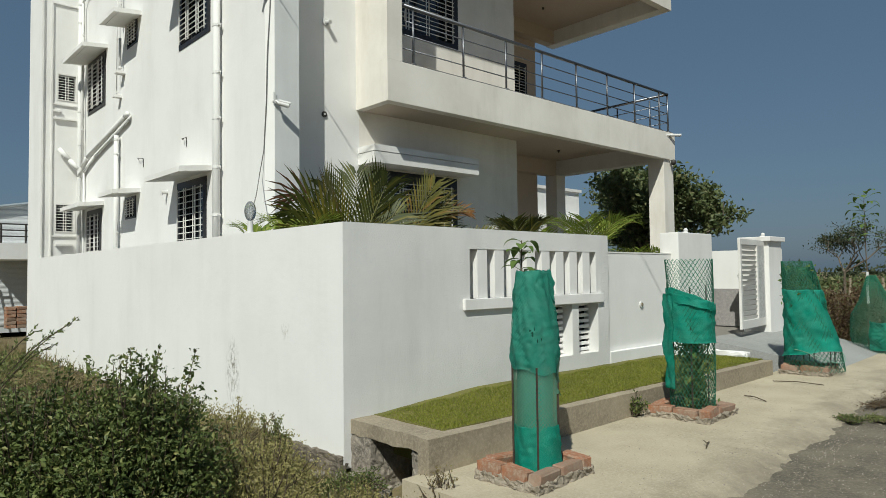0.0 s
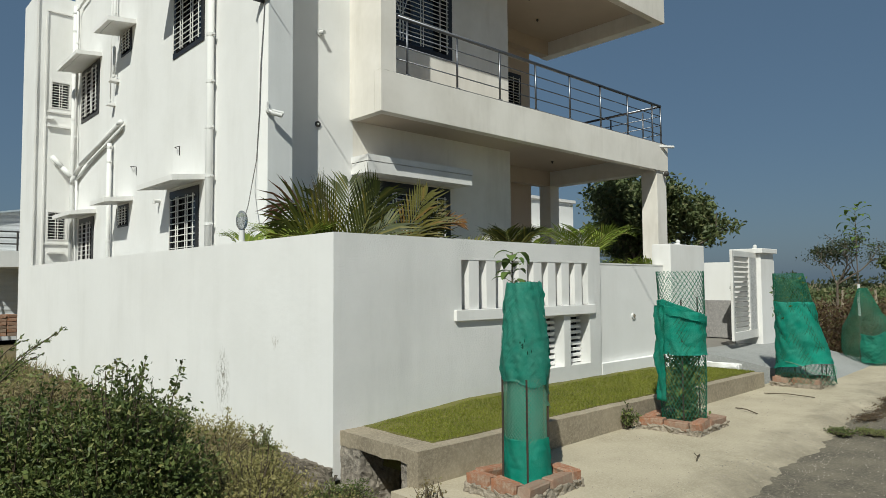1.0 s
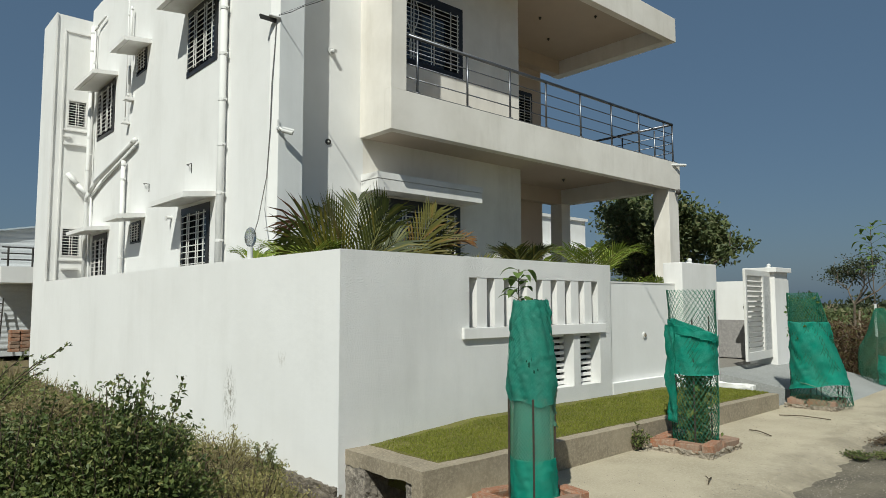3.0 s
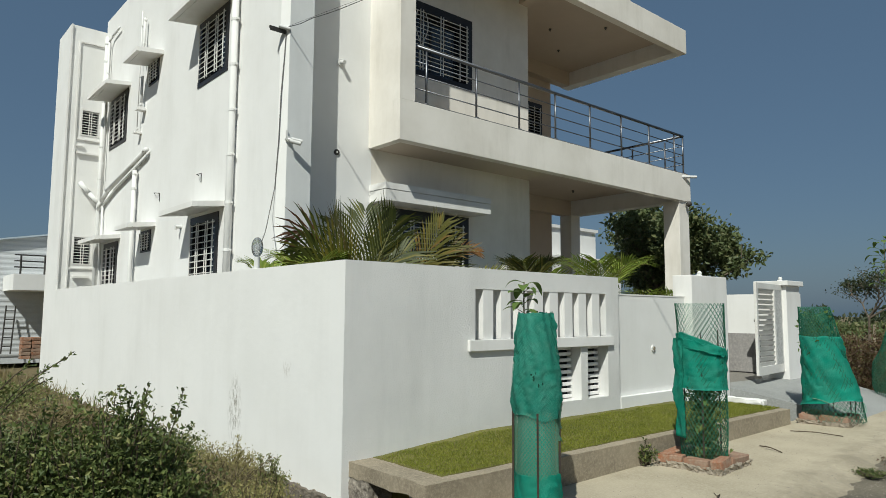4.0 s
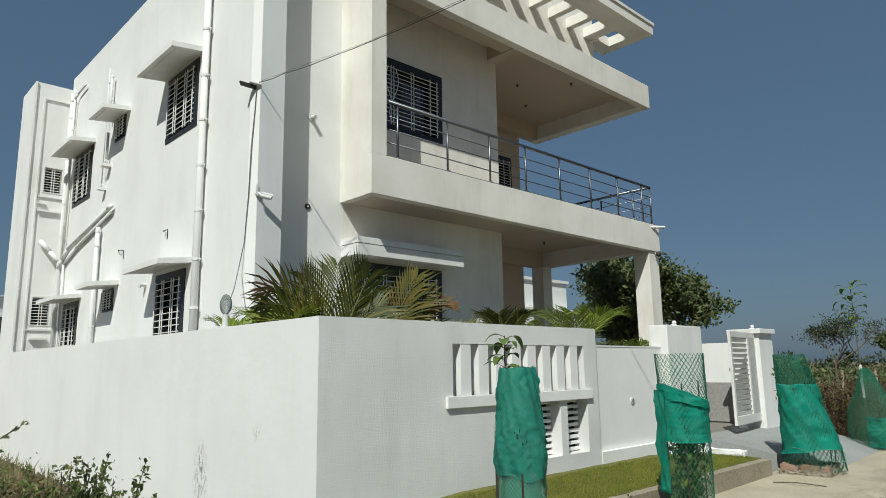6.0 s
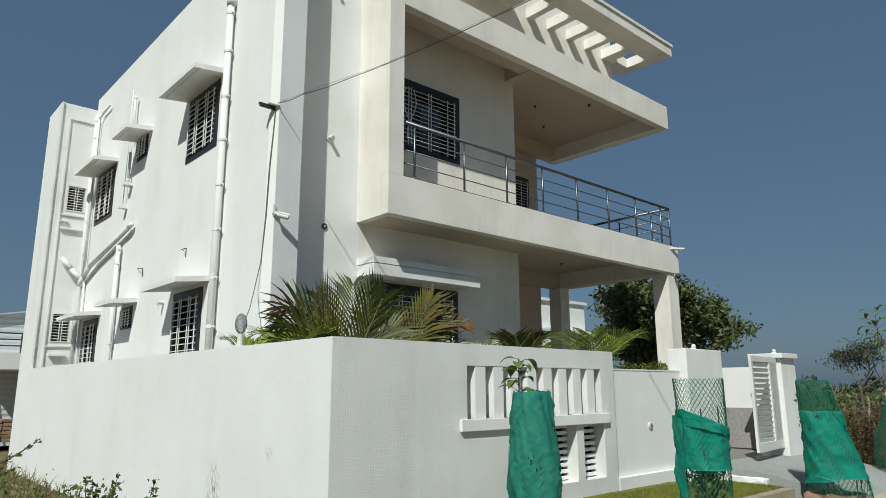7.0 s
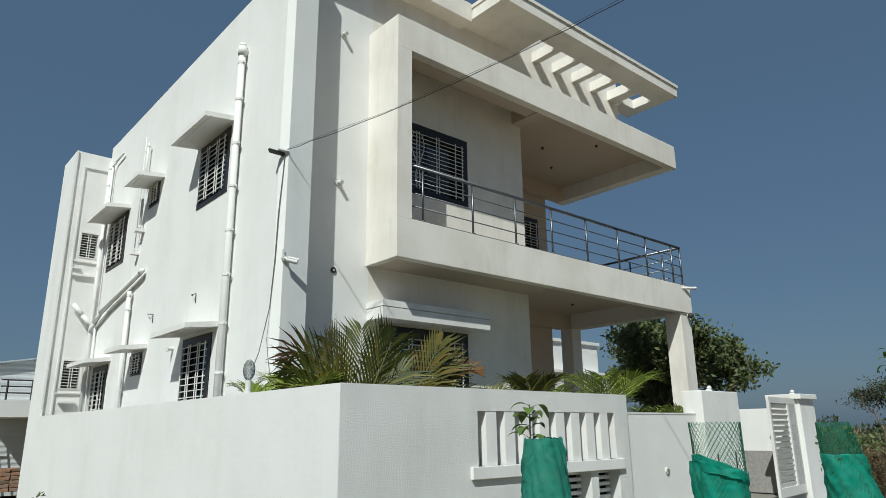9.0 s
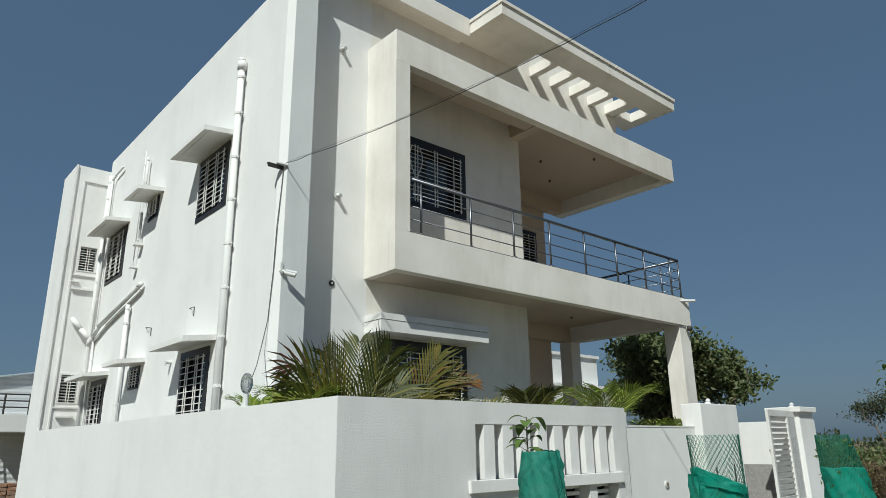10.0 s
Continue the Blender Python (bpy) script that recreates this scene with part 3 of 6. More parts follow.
# the balcony railing
M_RAILBASE = two_scale("dark_stone_coping", (0.09, 0.09, 0.09), (0.13, 0.13, 0.13), (0.18, 0.18, 0.18), 2, 90, 0.5, 0.001)
def railing():
    r = part("railing", boxes((2.62, 2.435, 4.372, 9.93, 2.535, 4.392), (9.76, 2.535, 4.322, 9.93, 5.55, 4.342)), M_RAILBASE, house, "stainless steel balcony railing on a dark stone coping")
    post_bm = bmesh.new()
    rod(post_bm, (0, 0, 0), (0, 0, 0.80), 0.017, 12)
    rod(post_bm, (0, 0, 0), (0, 0, 0.015), 0.045, 12)
    me = finish("post", post_bm, M_STEEL, True)
    spots = [(x, 2.485, 4.392) for x in (2.87, 3.85, 4.80, 5.70, 6.66, 7.62, 8.56, 9.50, 9.84)] + [(9.84, y, 4.342) for y in (2.9, 3.7, 4.5, 5.3)]
    for s in spots:
        share("post", me, r, Matrix.Translation(s))
    for z, rad in ((5.20, 0.026), (4.985, 0.009), (4.79, 0.009), (4.595, 0.009)):
        bm = bmesh.new()
        tube(bm, [Vector((2.62, 2.485, z)), Vector((9.84, 2.485, z)), Vector((9.84, 5.54, z))], rad, 10)
        part("rail", bm, M_STEEL, r, smooth=True)


railing()

# ---- small fittings on the house ----
M_PLASTIC = material("grey_white_plastic", (0.62, 0.62, 0.60), 0.4)
M_DARK = two_scale("dark_metal", (0.03, 0.03, 0.03), (0.05, 0.045, 0.04), (0.07, 0.06, 0.05), 4, 50, 0.55, 0.001)
M_WIRE = material("black_cable_rubber", (0.015, 0.015, 0.016), 0.6)
M_CORD = material("grey_cable_sheath", (0.16, 0.155, 0.15), 0.6)


def wall_light(x, y, z):
    t = thing("wall_light", "small white wall lamp on plaster", "wall light", (x, y, z), "small lamps on the front wall")
    bm = bmesh.new()
    rod(bm, (x, y, z), (x, y - 0.02, z), 0.05, 14)
    part("base", bm, M_PLASTIC, t)
    bm = bmesh.new()
    rod(bm, (x, y - 0.02, z), (x + 0.01, y - 0.10, z - 0.02), 0.030, 12)
    part("holder", bm, M_PLASTIC, t)


for x, z in ((1.86, 7.32), (1.85, 4.94)):
    wall_light(x, 3.14, z)

flood = thing("security_camera", "white bullet camera on a pier bracket", "camera", (0.96, 2.76, 3.52))
bm = bmesh.new()
rod(bm, (0.87, 2.754, 3.60), (0.87, 2.72, 3.60), 0.032, 14)
rod(bm, (0.87, 2.72, 3.60), (0.90, 2.67, 3.565), 0.015, 8)
box(bm, 0.85, 2.735, 3.63, 0.875, 2.754, 3.71)
part("bracket", bm, M_PLASTIC, flood)
bm = bmesh.new()
rod(bm, (0.87, 2.68, 3.565), (0.985, 2.61, 3.535), 0.027, 16)
rod(bm, (0.885, 2.672, 3.592), (1.00, 2.60, 3.562), 0.022, 12)
part("housing", bm, M_PLASTIC, flood)
bm = bmesh.new()
rod(bm, (0.985, 2.61, 3.535), (0.989, 2.6075, 3.534), 0.021, 14)
part("lens", bm, M_GLASS, flood)

cctv = thing("porch_camera", "small dark dome camera at the column head", "camera", (9.72, 2.40, 3.74))
bm = bmesh.new()
bmesh.ops.create_uvsphere(bm, u_segments=14, v_segments=8, radius=0.06, matrix=Matrix.Translation((9.80, 2.36, 3.74)))
part("dome", bm, M_DARK, cctv, "dark dome", True)
bm = bmesh.new()
rod(bm, (9.80, 2.41, 3.74), (9.80, 2.36, 3.76), 0.04, 12)
part("mount", bm, M_PLASTIC, cctv)

vent = thing("wall_vent", "round dark vent pipe end in plaster", "vent", (1.82, 3.14, 3.66))
bm = bmesh.new()
rod(bm, (1.82, 3.16, 3.66), (1.82, 3.125, 3.66), 0.042, 16)
part("collar", bm, M_DARK, vent)
bm = bmesh.new()
rod(bm, (1.82, 3.124, 3.66), (1.82, 3.118, 3.66), 0.012, 14)
part("cap", bm, M_PLASTIC, vent)

spout = thing("water_spout", "white pipe spout at the balcony corner", "pipe", (9.70, 2.41, 4.30))
bm = bmesh.new()
rod(bm, (9.62, 2.45, 4.30), (9.98, 2.28, 4.32), 0.03, 10)
part("pipe", bm, M_PIPE, spout)

bracket = thing("cable_bracket", "dark angle-iron cable bracket on the corner", "bracket", (0.8, 2.86, 4.95))
part("angle_iron", boxes((0.62, 2.80, 4.985, 0.85, 2.83, 5.01), (0.62, 2.80, 4.95, 0.85, 2.806, 4.985)), M_DARK, bracket)
bm = bmesh.new()
rod(bm, (0.74, 2.80, 5.03), (0.86, 2.75, 5.01), 0.022, 10)
part("insulator", bm, M_PLASTIC, bracket)

# overhead supply wire and the cord that hangs to the lamp
B, E = Vector((0.83, 2.72, 5.02)), Vector((1.94, -1.9, 5.35))


def cable(name, label, pts, r, mat, wobble=0.0):
    bm = bmesh.new()
    fine = []
    for i, p in enumerate(pts):
        p = Vector(p)
        fine.append(p + Vector((noise.noise((i * 0.7, 1, 0)), noise.noise((i * 0.7, 5, 0)), 0)) * wobble)
    tube(bm, fine, r, 6)
    return solid(name, bm, mat, label, "cable")


span = (E - B) * 2.2


def droop(f):
    return Vector((0, 0, 2.1 * f * (f - 0.455)))


cable("power_cable", "black overhead supply cable running to the house corner",
      [B + span * f + droop(f) for f in [i / 48 for i in range(37)]], 0.0045, M_WIRE, 0.03)
cable("stay_wire", "thin stay wire twisted along the supply cable",
      [B + Vector((0, 0, 0.010 + 0.018 * abs(math.sin(f * 19)))) + span * f + droop(f) for f in [i / 60 for i in range(46)]], 0.002, M_WIRE)
cable("hanging_cord", "grey cord hanging down the corner to a lamp",
      [(0.835, 2.79, 5.0), (0.825, 2.80, 4.7), (0.81, 2.825, 4.2), (0.80, 2.84, 3.6), (0.785, 2.88, 3.0), (0.74, 2.90, 2.7), (0.58, 2.66, 2.42), (0.34, 2.26, 2.24), (0.16, 1.94, 2.12), (0.09, 1.81, 2.05)], 0.006, M_CORD, 0.008)
for p, q in (((0.79, 7.45, 3.52), (0.79, 7.2, 3.50)), ((0.79, 5.42, 3.54), (0.79, 5.32, 3.56))):
    bm = bmesh.new()
    tube(bm, [Vector(p), Vector((0.74, (p[1] + q[1]) / 2, p[2])), Vector(q), Vector((q[0], q[1], q[2] - 0.14))], 0.006, 6)
    solid("wall_hook", bm, M_DARK, "bent wire hook set in white plaster", "hook", "wall hooks")
bm = bmesh.new()
rod(bm, (0.80, 6.10, 2.81), (0.71, 6.10, 2.81), 0.03, 10)
rod(bm, (0.71, 6.10, 2.83), (0.71, 6.10, 2.76), 0.02, 10)
solid("wall_tap", bm, M_PLASTIC, "small white pipe stub on the side wall", "pipe stub")
for x, y, z in ((7.1, 3.0, 4.145), (8.6, 4.4, 4.145), (7.4, 4.0, 7.325), (8.2, 3.2, 7.325), (8.4, 4.6, 7.325)):
    bm = bmesh.new()
    rod(bm, (x, y, z + 0.004), (x, y, z - 0.02), 0.028, 12)
    rod(bm, (x, y, z - 0.02), (x, y, z - 0.045), 0.014, 10)
    solid("ceiling_lamp_point", bm, M_DARK, "dark empty lamp holder on the porch ceiling", "lamp holder", "porch lamp holders")

lamp = thing("wall_top_lamp", "clear glass jar lamp on the boundary wall", "lamp", (0.065, 1.78, 1.9))
bm = bmesh.new()
rod(bm, (0.065, 1.78, 1.9), (0.065, 1.78, 2.03), 0.03, 14)
rod(bm, (0.065, 1.78, 1.9), (0.065, 1.78, 1.915), 0.06, 14)
part("stem", bm, M_PLASTIC, lamp)
M_CLEAR = material("clear_lamp_glass", (0.55, 0.57, 0.58), 0.08, 0.0, 0.9)
M_CLEAR.node_tree.nodes["Principled BSDF"].inputs["Transmission Weight"].default_value = 0.75
bm = bmesh.new()
bmesh.ops.create_uvsphere(bm, u_segments=18, v_segments=12, radius=0.060, matrix=Matrix.Translation((0.065, 1.78, 2.13)) @ Matrix.Diagonal((1, 1, 1.75, 1)))
part("globe", bm, M_CLEAR, lamp, "ribbed clear glass", True)

# ---- boundary wall details ----
baluster_mesh = finish("baluster", boxes((0, 0.0, 1.215, 0.136, 0.14, 1.70)), M_TRIM)
for i in range(8):
    share("baluster", baluster_mesh, front_boundary, Matrix.Translation((1.577 + 0.2465 * i, 0.004, 0)))
part("sill", boxes((1.37, -0.032, 1.108, 3.66, 0.10, 1.215), bevel=0.005), M_TRIM, front_boundary)
slat_mesh = finish("louvre_slat", boxes((0, 0.135, -0.019, 0.38, 0.165, 0.019), bevel=0.004), M_TRIM)
for u0, u1, z0, z1 in LOUVRE:
    for k in range(9):
        share("louvre_slat", slat_mesh, front_boundary, Matrix.Translation((u0, 0, z0 + 0.03 + k * 0.066)) @ Matrix.Diagonal(((u1 - u0) / 0.38, 1, 1, 1)))
    # Added unseen backing; its black gives the gaps between slats their shade.
    part("louvre_gap_shade", boxes((u0 - 0.04, 0.202, z0 - 0.04, u1 + 0.04, 0.24, z1 + 0.04)), M_BLACK, front_boundary, "added black backing that stands in for the shade behind the slats")
part("wall_coping", boxes((3.81, 0.055, 1.695, 5.42, 0.19, 1.712)), M_TRIM, front_boundary)
part("plinth_band", boxes((3.83, 0.0, 0.2, 5.42, 0.06, 0.50), bevel=0.006), M_WALL, front_boundary)
bm = bmesh.new()
rod(bm, (4.62, 0.09, 1.04), (4.62, 0.045, 1.04), 0.038, 16)
part("pipe_end", bm, M_PLASTIC, front_boundary)
bm = bmesh.new()
rod(bm, (4.628, 0.046, 1.04), (4.628, 0.040, 1.04), 0.024, 14)
part("pipe_hole", bm, M_CONCRETE, front_boundary)
def footing():
    bm = bmesh.new()
    n, m = 150, 6
    g = {}
    for i in range(n + 1):
        y = -0.03 + 11.3 * (i / n) ** 1.6
        for j in range(m + 1):
            z = -0.5 + 0.43 * j / m
            q = Vector((0, y * 7, z * 7))
            g[i, j] = bm.verts.new((-0.035 + (0.05 if j == m else 0) + 0.035 * noise.noise(q) + 0.02 * noise.noise(q * 3), y, z + 0.03 * noise.noise(q + Vector((5, 0, 0)))))
    for i in range(n):
        for j in range(m):
            bm.faces.new((g[i, j], g[i + 1, j], g[i + 1, j + 1], g[i, j + 1]))
    bmesh.ops.solidify(bm, geom=bm.faces[:], thickness=-0.06)
    return bm


# rough footing under the side wall, and the open drain end below the kerb
M_FOOT = two_scale("dark_rubble_concrete", (0.17, 0.145, 0.115), (0.085, 0.075, 0.06), (0.27, 0.235, 0.19), 5.0, 18, 0.95, 0.05)
solid("wall_footing", footing(), M_FOOT, "rough unplastered concrete footing under the wall", "footing", kind="structure")


def rough_block(x0, y0, z0, x1, y1, z1, cuts, amp):
    bm = boxes((x0, y0, z0, x1, y1, z1))
    bmesh.ops.subdivide_edges(bm, edges=bm.edges[:], cuts=cuts, use_grid_fill=True)
    for v in bm.verts:
        c = v.co.copy()
        for q, w in ((9, 0.8), (24, 0.7), (60, 0.45)):
            v.co += Vector((noise.noise(c * q), noise.noise(c * q + Vector((7, 0, 0))), noise.noise(c * q + Vector((0, 9, 0))))) * amp * w
    return bm


drain = thing("drain_end", "broken rough concrete open end of a drain under the kerb", "drain", (0.3, -0.5, -0.2))
part("inner_cheek", rough_block(0.07, -0.27, -0.5, 0.62, -0.005, 0.165, 30, 0.016), M_ROUGH, drain)
part("outer_cheek", rough_block(0.09, -0.94, -0.5, 0.60, -0.76, 0.165, 30, 0.013), M_ROUGH, drain)
part("back_fill", rough_block(0.95, -0.76, -0.5, 1.5, -0.26, 0.16, 16, 0.05), M_ROUGH, drain)
part("drain_floor", rough_block(0.0, -0.8, -0.6, 1.0, -0.2, -0.36, 16, 0.05), M_ROUGH, drain)

# gate
part("cap", boxes((8.36, -0.10, 1.95, 9.0, 0.45, 2.03), bevel=0.01), M_TRIM, gate_post)
for x, y, z in ((8.68, 0.15, 2.03), (5.9, 0.10, 2.0)):
    bm = bmesh.new()
    rod(bm, (x, y, z), (x, y, z + 0.03), 0.055, 12, 0.035)
    bmesh.ops.create_uvsphere(bm, u_segments=12, v_segments=8, radius=0.032, matrix=Matrix.Translation((x + 0.02, y, z + 0.05)))
    solid("post_light", bm, M_PLASTIC, "small pale lamp base on a gate pillar", "lamp base", "pillar lamps")

M_SCROLLBACK = two_scale("grey_pierced_sheet", (0.45, 0.45, 0.44), (0.6, 0.6, 0.58), (0.2, 0.2, 0.2), 4, 30, 0.6, 0.003)


def gate_leaf():
    g = thing("metal_gate", "white painted steel gate leaf with louvres and scrollwork", "gate", (8.44, 0.04, 0.55))
    a, b = Vector((8.44, 0.04, 0)), Vector((7.20, -0.09, 0))
    w = (b - a).length
    m = Matrix.Translation(a) @ Matrix.Rotation(math.atan2((b - a).y, (b - a).x), 4, "Z")

    def p(name, bm, mat, label=""):
        bmesh.ops.transform(bm, matrix=m, verts=bm.verts[:])
        return part(name, bm, mat, g, label)
    z0, z1 = 0.56, 1.96
    for u0, u1, c, d in ((0, 0.06, z0, z1), (w - 0.07, w, z0, z1), (0.06, w - 0.07, z1 - 0.09, z1), (0.06, w - 0.07, z0, z0 + 0.13), (0.36, 0.43, z0 + 0.13, z1 - 0.09)):
        p("frame_bar", boxes((u0, -0.02, c, u1, 0.02, d), bevel=0.004), M_GRILLE)
    n = 15
    for i in range(n):
        z = z0 + 0.16 + (z1 - z0 - 0.29) * i / (n - 1)
        bm = boxes((0.43, -0.02, z - 0.03, w - 0.07, 0.0, z + 0.027))
        for v in bm.verts:
            v.co.y += (v.co.z - z) * 0.5
        p("louvre", bm, M_GRILLE)
    p("back_sheet", boxes((0.06, 0.014, z0 + 0.13, 0.36, 0.018, z1 - 0.09)), M_SCROLLBACK, "pierced grey scroll panel")
    rnd = random.Random(4)
    for i in range(9):
        z = z0 + 0.20 + i * 0.125
        bm = bmesh.new()
        pts = [Vector((0.21 + (0.02 + 0.085 * k / 14) * math.cos(k / 14 * 8 + i * 1.7), -0.004, z + (0.02 + 0.06 * k / 14) * math.sin(k / 14 * 8 + i * 1.7))) for k in range(15)]
        tube(bm, pts, 0.008, 5)
        p("scroll", bm, M_GRILLE)
    p("latch", boxes((w - 0.22, -0.05, 1.36, w - 0.06, -0.02, 1.40), (w - 0.16, -0.06, 1.33, w - 0.12, -0.02, 1.43)), M_DARK)
    for z in (0.82, 1.72):
        p("hinge", boxes((-0.05, -0.025, z, 0.01, 0.025, z + 0.06)), M_DARK)


gate_leaf()
solid("wall_yard", boxes((9.45, 0.3, 0.0, 9.58, 12.4, 1.85), (8.94, 0.18, 0.0, 9.58, 0.30, 1.85)), M_WALL, "white plastered far side boundary wall", "boundary wall", kind="structure")
M_SLAB = two_scale("dark_grey_stone", (0.18, 0.17, 0.165), (0.27, 0.26, 0.25), (0.33, 0.31, 0.29), 2.0, 25, 0.7, 0.003)
bm = boxes((0, 0, 0, 0.03, 1.05, 0.70), bevel=0.004)
bmesh.ops.transform(bm, matrix=Matrix.Translation((9.27, 0.42, 0.44)) @ Matrix.Rotation(0.16, 4, "Y"), verts=bm.verts[:])
solid("stone_slab", bm, M_SLAB, "dark grey stone slab leaning on the yard wall", "stone slab")


def gate_ramp():
    bm = bmesh.new()
    nx, ny = 14, 14
    v = {}
    for i in range(nx + 1):
        for j in range(ny + 1):
            f = j / ny
            x0, x1 = 6.98 - 0.72 * f, 9.6
            x = x0 + (x1 - x0) * i / nx
            y = -1.45 + 1.75 * f
            z = 0.10 + 0.34 * min(1, f * 1.25) ** 0.9 + 0.004 * noise.noise((x * 2, y * 2, 0))
            v[i, j] = bm.verts.new((x, y, z))
    for i in range(nx):
        for j in range(ny):
            bm.faces.new((v[i, j], v[i + 1, j], v[i + 1, j + 1], v[i, j + 1]))
    rim = [v[i, 0] for i in range(nx + 1)] + [v[nx, j] for j in range(1, ny + 1)] + [v[i, ny] for i in range(nx - 1, -1, -1)] + [v[0, j] for j in range(ny - 1, 0, -1)]
    low = [bm.verts.new((p.co.x, p.co.y, -0.1)) for p in rim]
    for k in range(len(rim)):
        q = (k + 1) % len(rim)
        bm.faces.new((rim[k], low[k], low[q], rim[q]))
    return bm


solid("gate_ramp", gate_ramp(), M_RAMP, "grey cement ramp rising to the gate", "ramp", kind="structure")
solid("ramp_edge", rough_block(6.09, -0.62, 0.1, 6.26, -0.06, 0.34, 5, 0.02), M_TRIM, "white painted broken ramp edge beside the lawn", "kerb", kind="structure")

# ---- plants: materials and builders ----
def foliage(name, dark, light, dry=None, scale=3.0):
    m = bpy.data.materials.new(name)
    m.use_nodes = True
    nt = m.node_tree
    p = nt.nodes["Principled BSDF"]
    p.inputs["Roughness"].default_value = 0.55
    p.inputs["Specular IOR Level"].default_value = 0.35
    geo = nt.nodes.new("ShaderNodeNewGeometry")
    one = ramp(m, geo.outputs["Random Per Island"], [(0.1, dark), (0.75, light), (0.97, dry or light)])
    patch = ramp(m, noisy(m, scale, 3), [(0.35, dark), (0.7, light)])
    col = mixed(m, 0.4, one, patch)
    wire(m, col, p.inputs["Base Color"])
    tr = nt.nodes.new("ShaderNodeBsdfTranslucent")
    wire(m, col, tr.inputs["Color"])
    mix = nt.nodes.new("ShaderNodeMixShader")
    mix.inputs[0].default_value = 0.28
    wire(m, p.outputs[0], mix.inputs[1])
    wire(m, tr.outputs[0], mix.inputs[2])
    wire(m, mix.outputs[0], nt.nodes["Material Output"].inputs["Surface"])
    return m


M_BUSH = foliage("dark_bush_leaf", (0.042, 0.066, 0.018), (0.150, 0.19, 0.052), (0.32, 0.30, 0.11))
M_DRY = foliage("dry_scrub_leaf", (0.15, 0.115, 0.055), (0.28, 0.24, 0.12), (0.16, 0.18, 0.055), 1.2)
M_OLIVE = foliage("olive_weed_leaf", (0.10, 0.125, 0.034), (0.22, 0.24, 0.085), (0.34, 0.30, 0.14), 1.5)
M_FEATHER = foliage("feathery_weed_leaf", (0.11, 0.14, 0.05), (0.23, 0.27, 0.11), (0.30, 0.30, 0.15), 1.5)
M_STRAW = foliage("straw_weed_leaf", (0.19, 0.17, 0.055), (0.35, 0.315, 0.125), (0.43, 0.37, 0.18), 1.5)
M_BROWN = foliage("brown_scrub_leaf", (0.055, 0.032, 0.018), (0.14, 0.09, 0.045), (0.10, 0.11, 0.03), 0.6)
M_TREE = foliage("tree_leaf", (0.06, 0.085, 0.03), (0.15, 0.18, 0.07), (0.24, 0.22, 0.10), 0.5)
M_FAR = foliage("far_tree_leaf", (0.035, 0.05, 0.025), (0.07, 0.085, 0.04), None, 0.2)
M_GRASS = foliage("lawn_grass", (0.095, 0.120, 0.014), (0.265, 0.28, 0.040), (0.33, 0.31, 0.08), 2.4)
M_PALM = foliage("palm_leaflet", (0.024, 0.036, 0.008), (0.105, 0.118, 0.018), (0.22, 0.18, 0.03), 1.6)
M_PALMY = foliage("yellowing_palm_leaflet", (0.055, 0.062, 0.010), (0.135, 0.115, 0.018), (0.18, 0.09, 0.02), 1.6)
M_PALMG = foliage("bright_palm_leaflet", (0.13, 0.19, 0.025), (0.28, 0.36, 0.055), (0.36, 0.36, 0.08), 1.6)
M_PALMB = foliage("browned_palm_leaflet", (0.10, 0.042, 0.028), (0.19, 0.09, 0.055), (0.24, 0.14, 0.08), 1.6)
M_LEAF = foliage("sapling_leaf", (0.055, 0.10, 0.022), (0.13, 0.20, 0.045), None, 6)
M_BARK = two_scale("grey_brown_bark", (0.12, 0.095, 0.07), (0.20, 0.17, 0.13), (0.07, 0.055, 0.04), 3, 30, 0.9, 0.02, stretch=(1, 1, 0.3))
M_TWIG = two_scale("dark_twig", (0.07, 0.055, 0.035), (0.12, 0.09, 0.06), (0.05, 0.04, 0.03), 4, 60, 0.9, 0.004)


def leaf_mesh(name, spots, mat, fold=0.25):
    """Many small folded leaves: spots are (place, way, side, length, width)."""
    vs, fs = [], []
    for p, way, side, ln, wd in spots:
        up = way.cross(side)
        k = len(vs)
        a, c = p, p + way * ln
        b = p + way * ln * 0.45 + side * wd * 0.5 + up * wd * fold
        d = p + way * ln * 0.45 - side * wd * 0.5 + up * wd * fold
        vs += [a, b, c, d]
        fs += [(k, k + 1, k + 2), (k, k + 2, k + 3)]
    me = bpy.data.meshes.new(name)
    me.from_pydata([tuple(v) for v in vs], [], fs)
    me.materials.append(mat)
    me.update()
    return me


def rand_dir(r, lift=0.0):
    while True:
        v = Vector((r.uniform(-1, 1), r.uniform(-1, 1), r.uniform(-1, 1) + lift))
        if 0.05 < v.length < 1.6:
            return v.normalized()


def leaf_spot(r, p, ln, wd, lift=0.25):
    way = rand_dir(r, lift)
    side = way.cross(rand_dir(r)).normalized()
    s = r.uniform(0.6, 1.3)
    return (p, way, side, ln * s, wd * s)


def sub(name, mesh, parent, label="", kind=""):
    ob = new(name, mesh)
    ob.parent = parent
    if parent.type == "EMPTY":
        ob.matrix_parent_inverse = parent.matrix_basis.inverted()
    return tagged(ob, label, kind=kind)


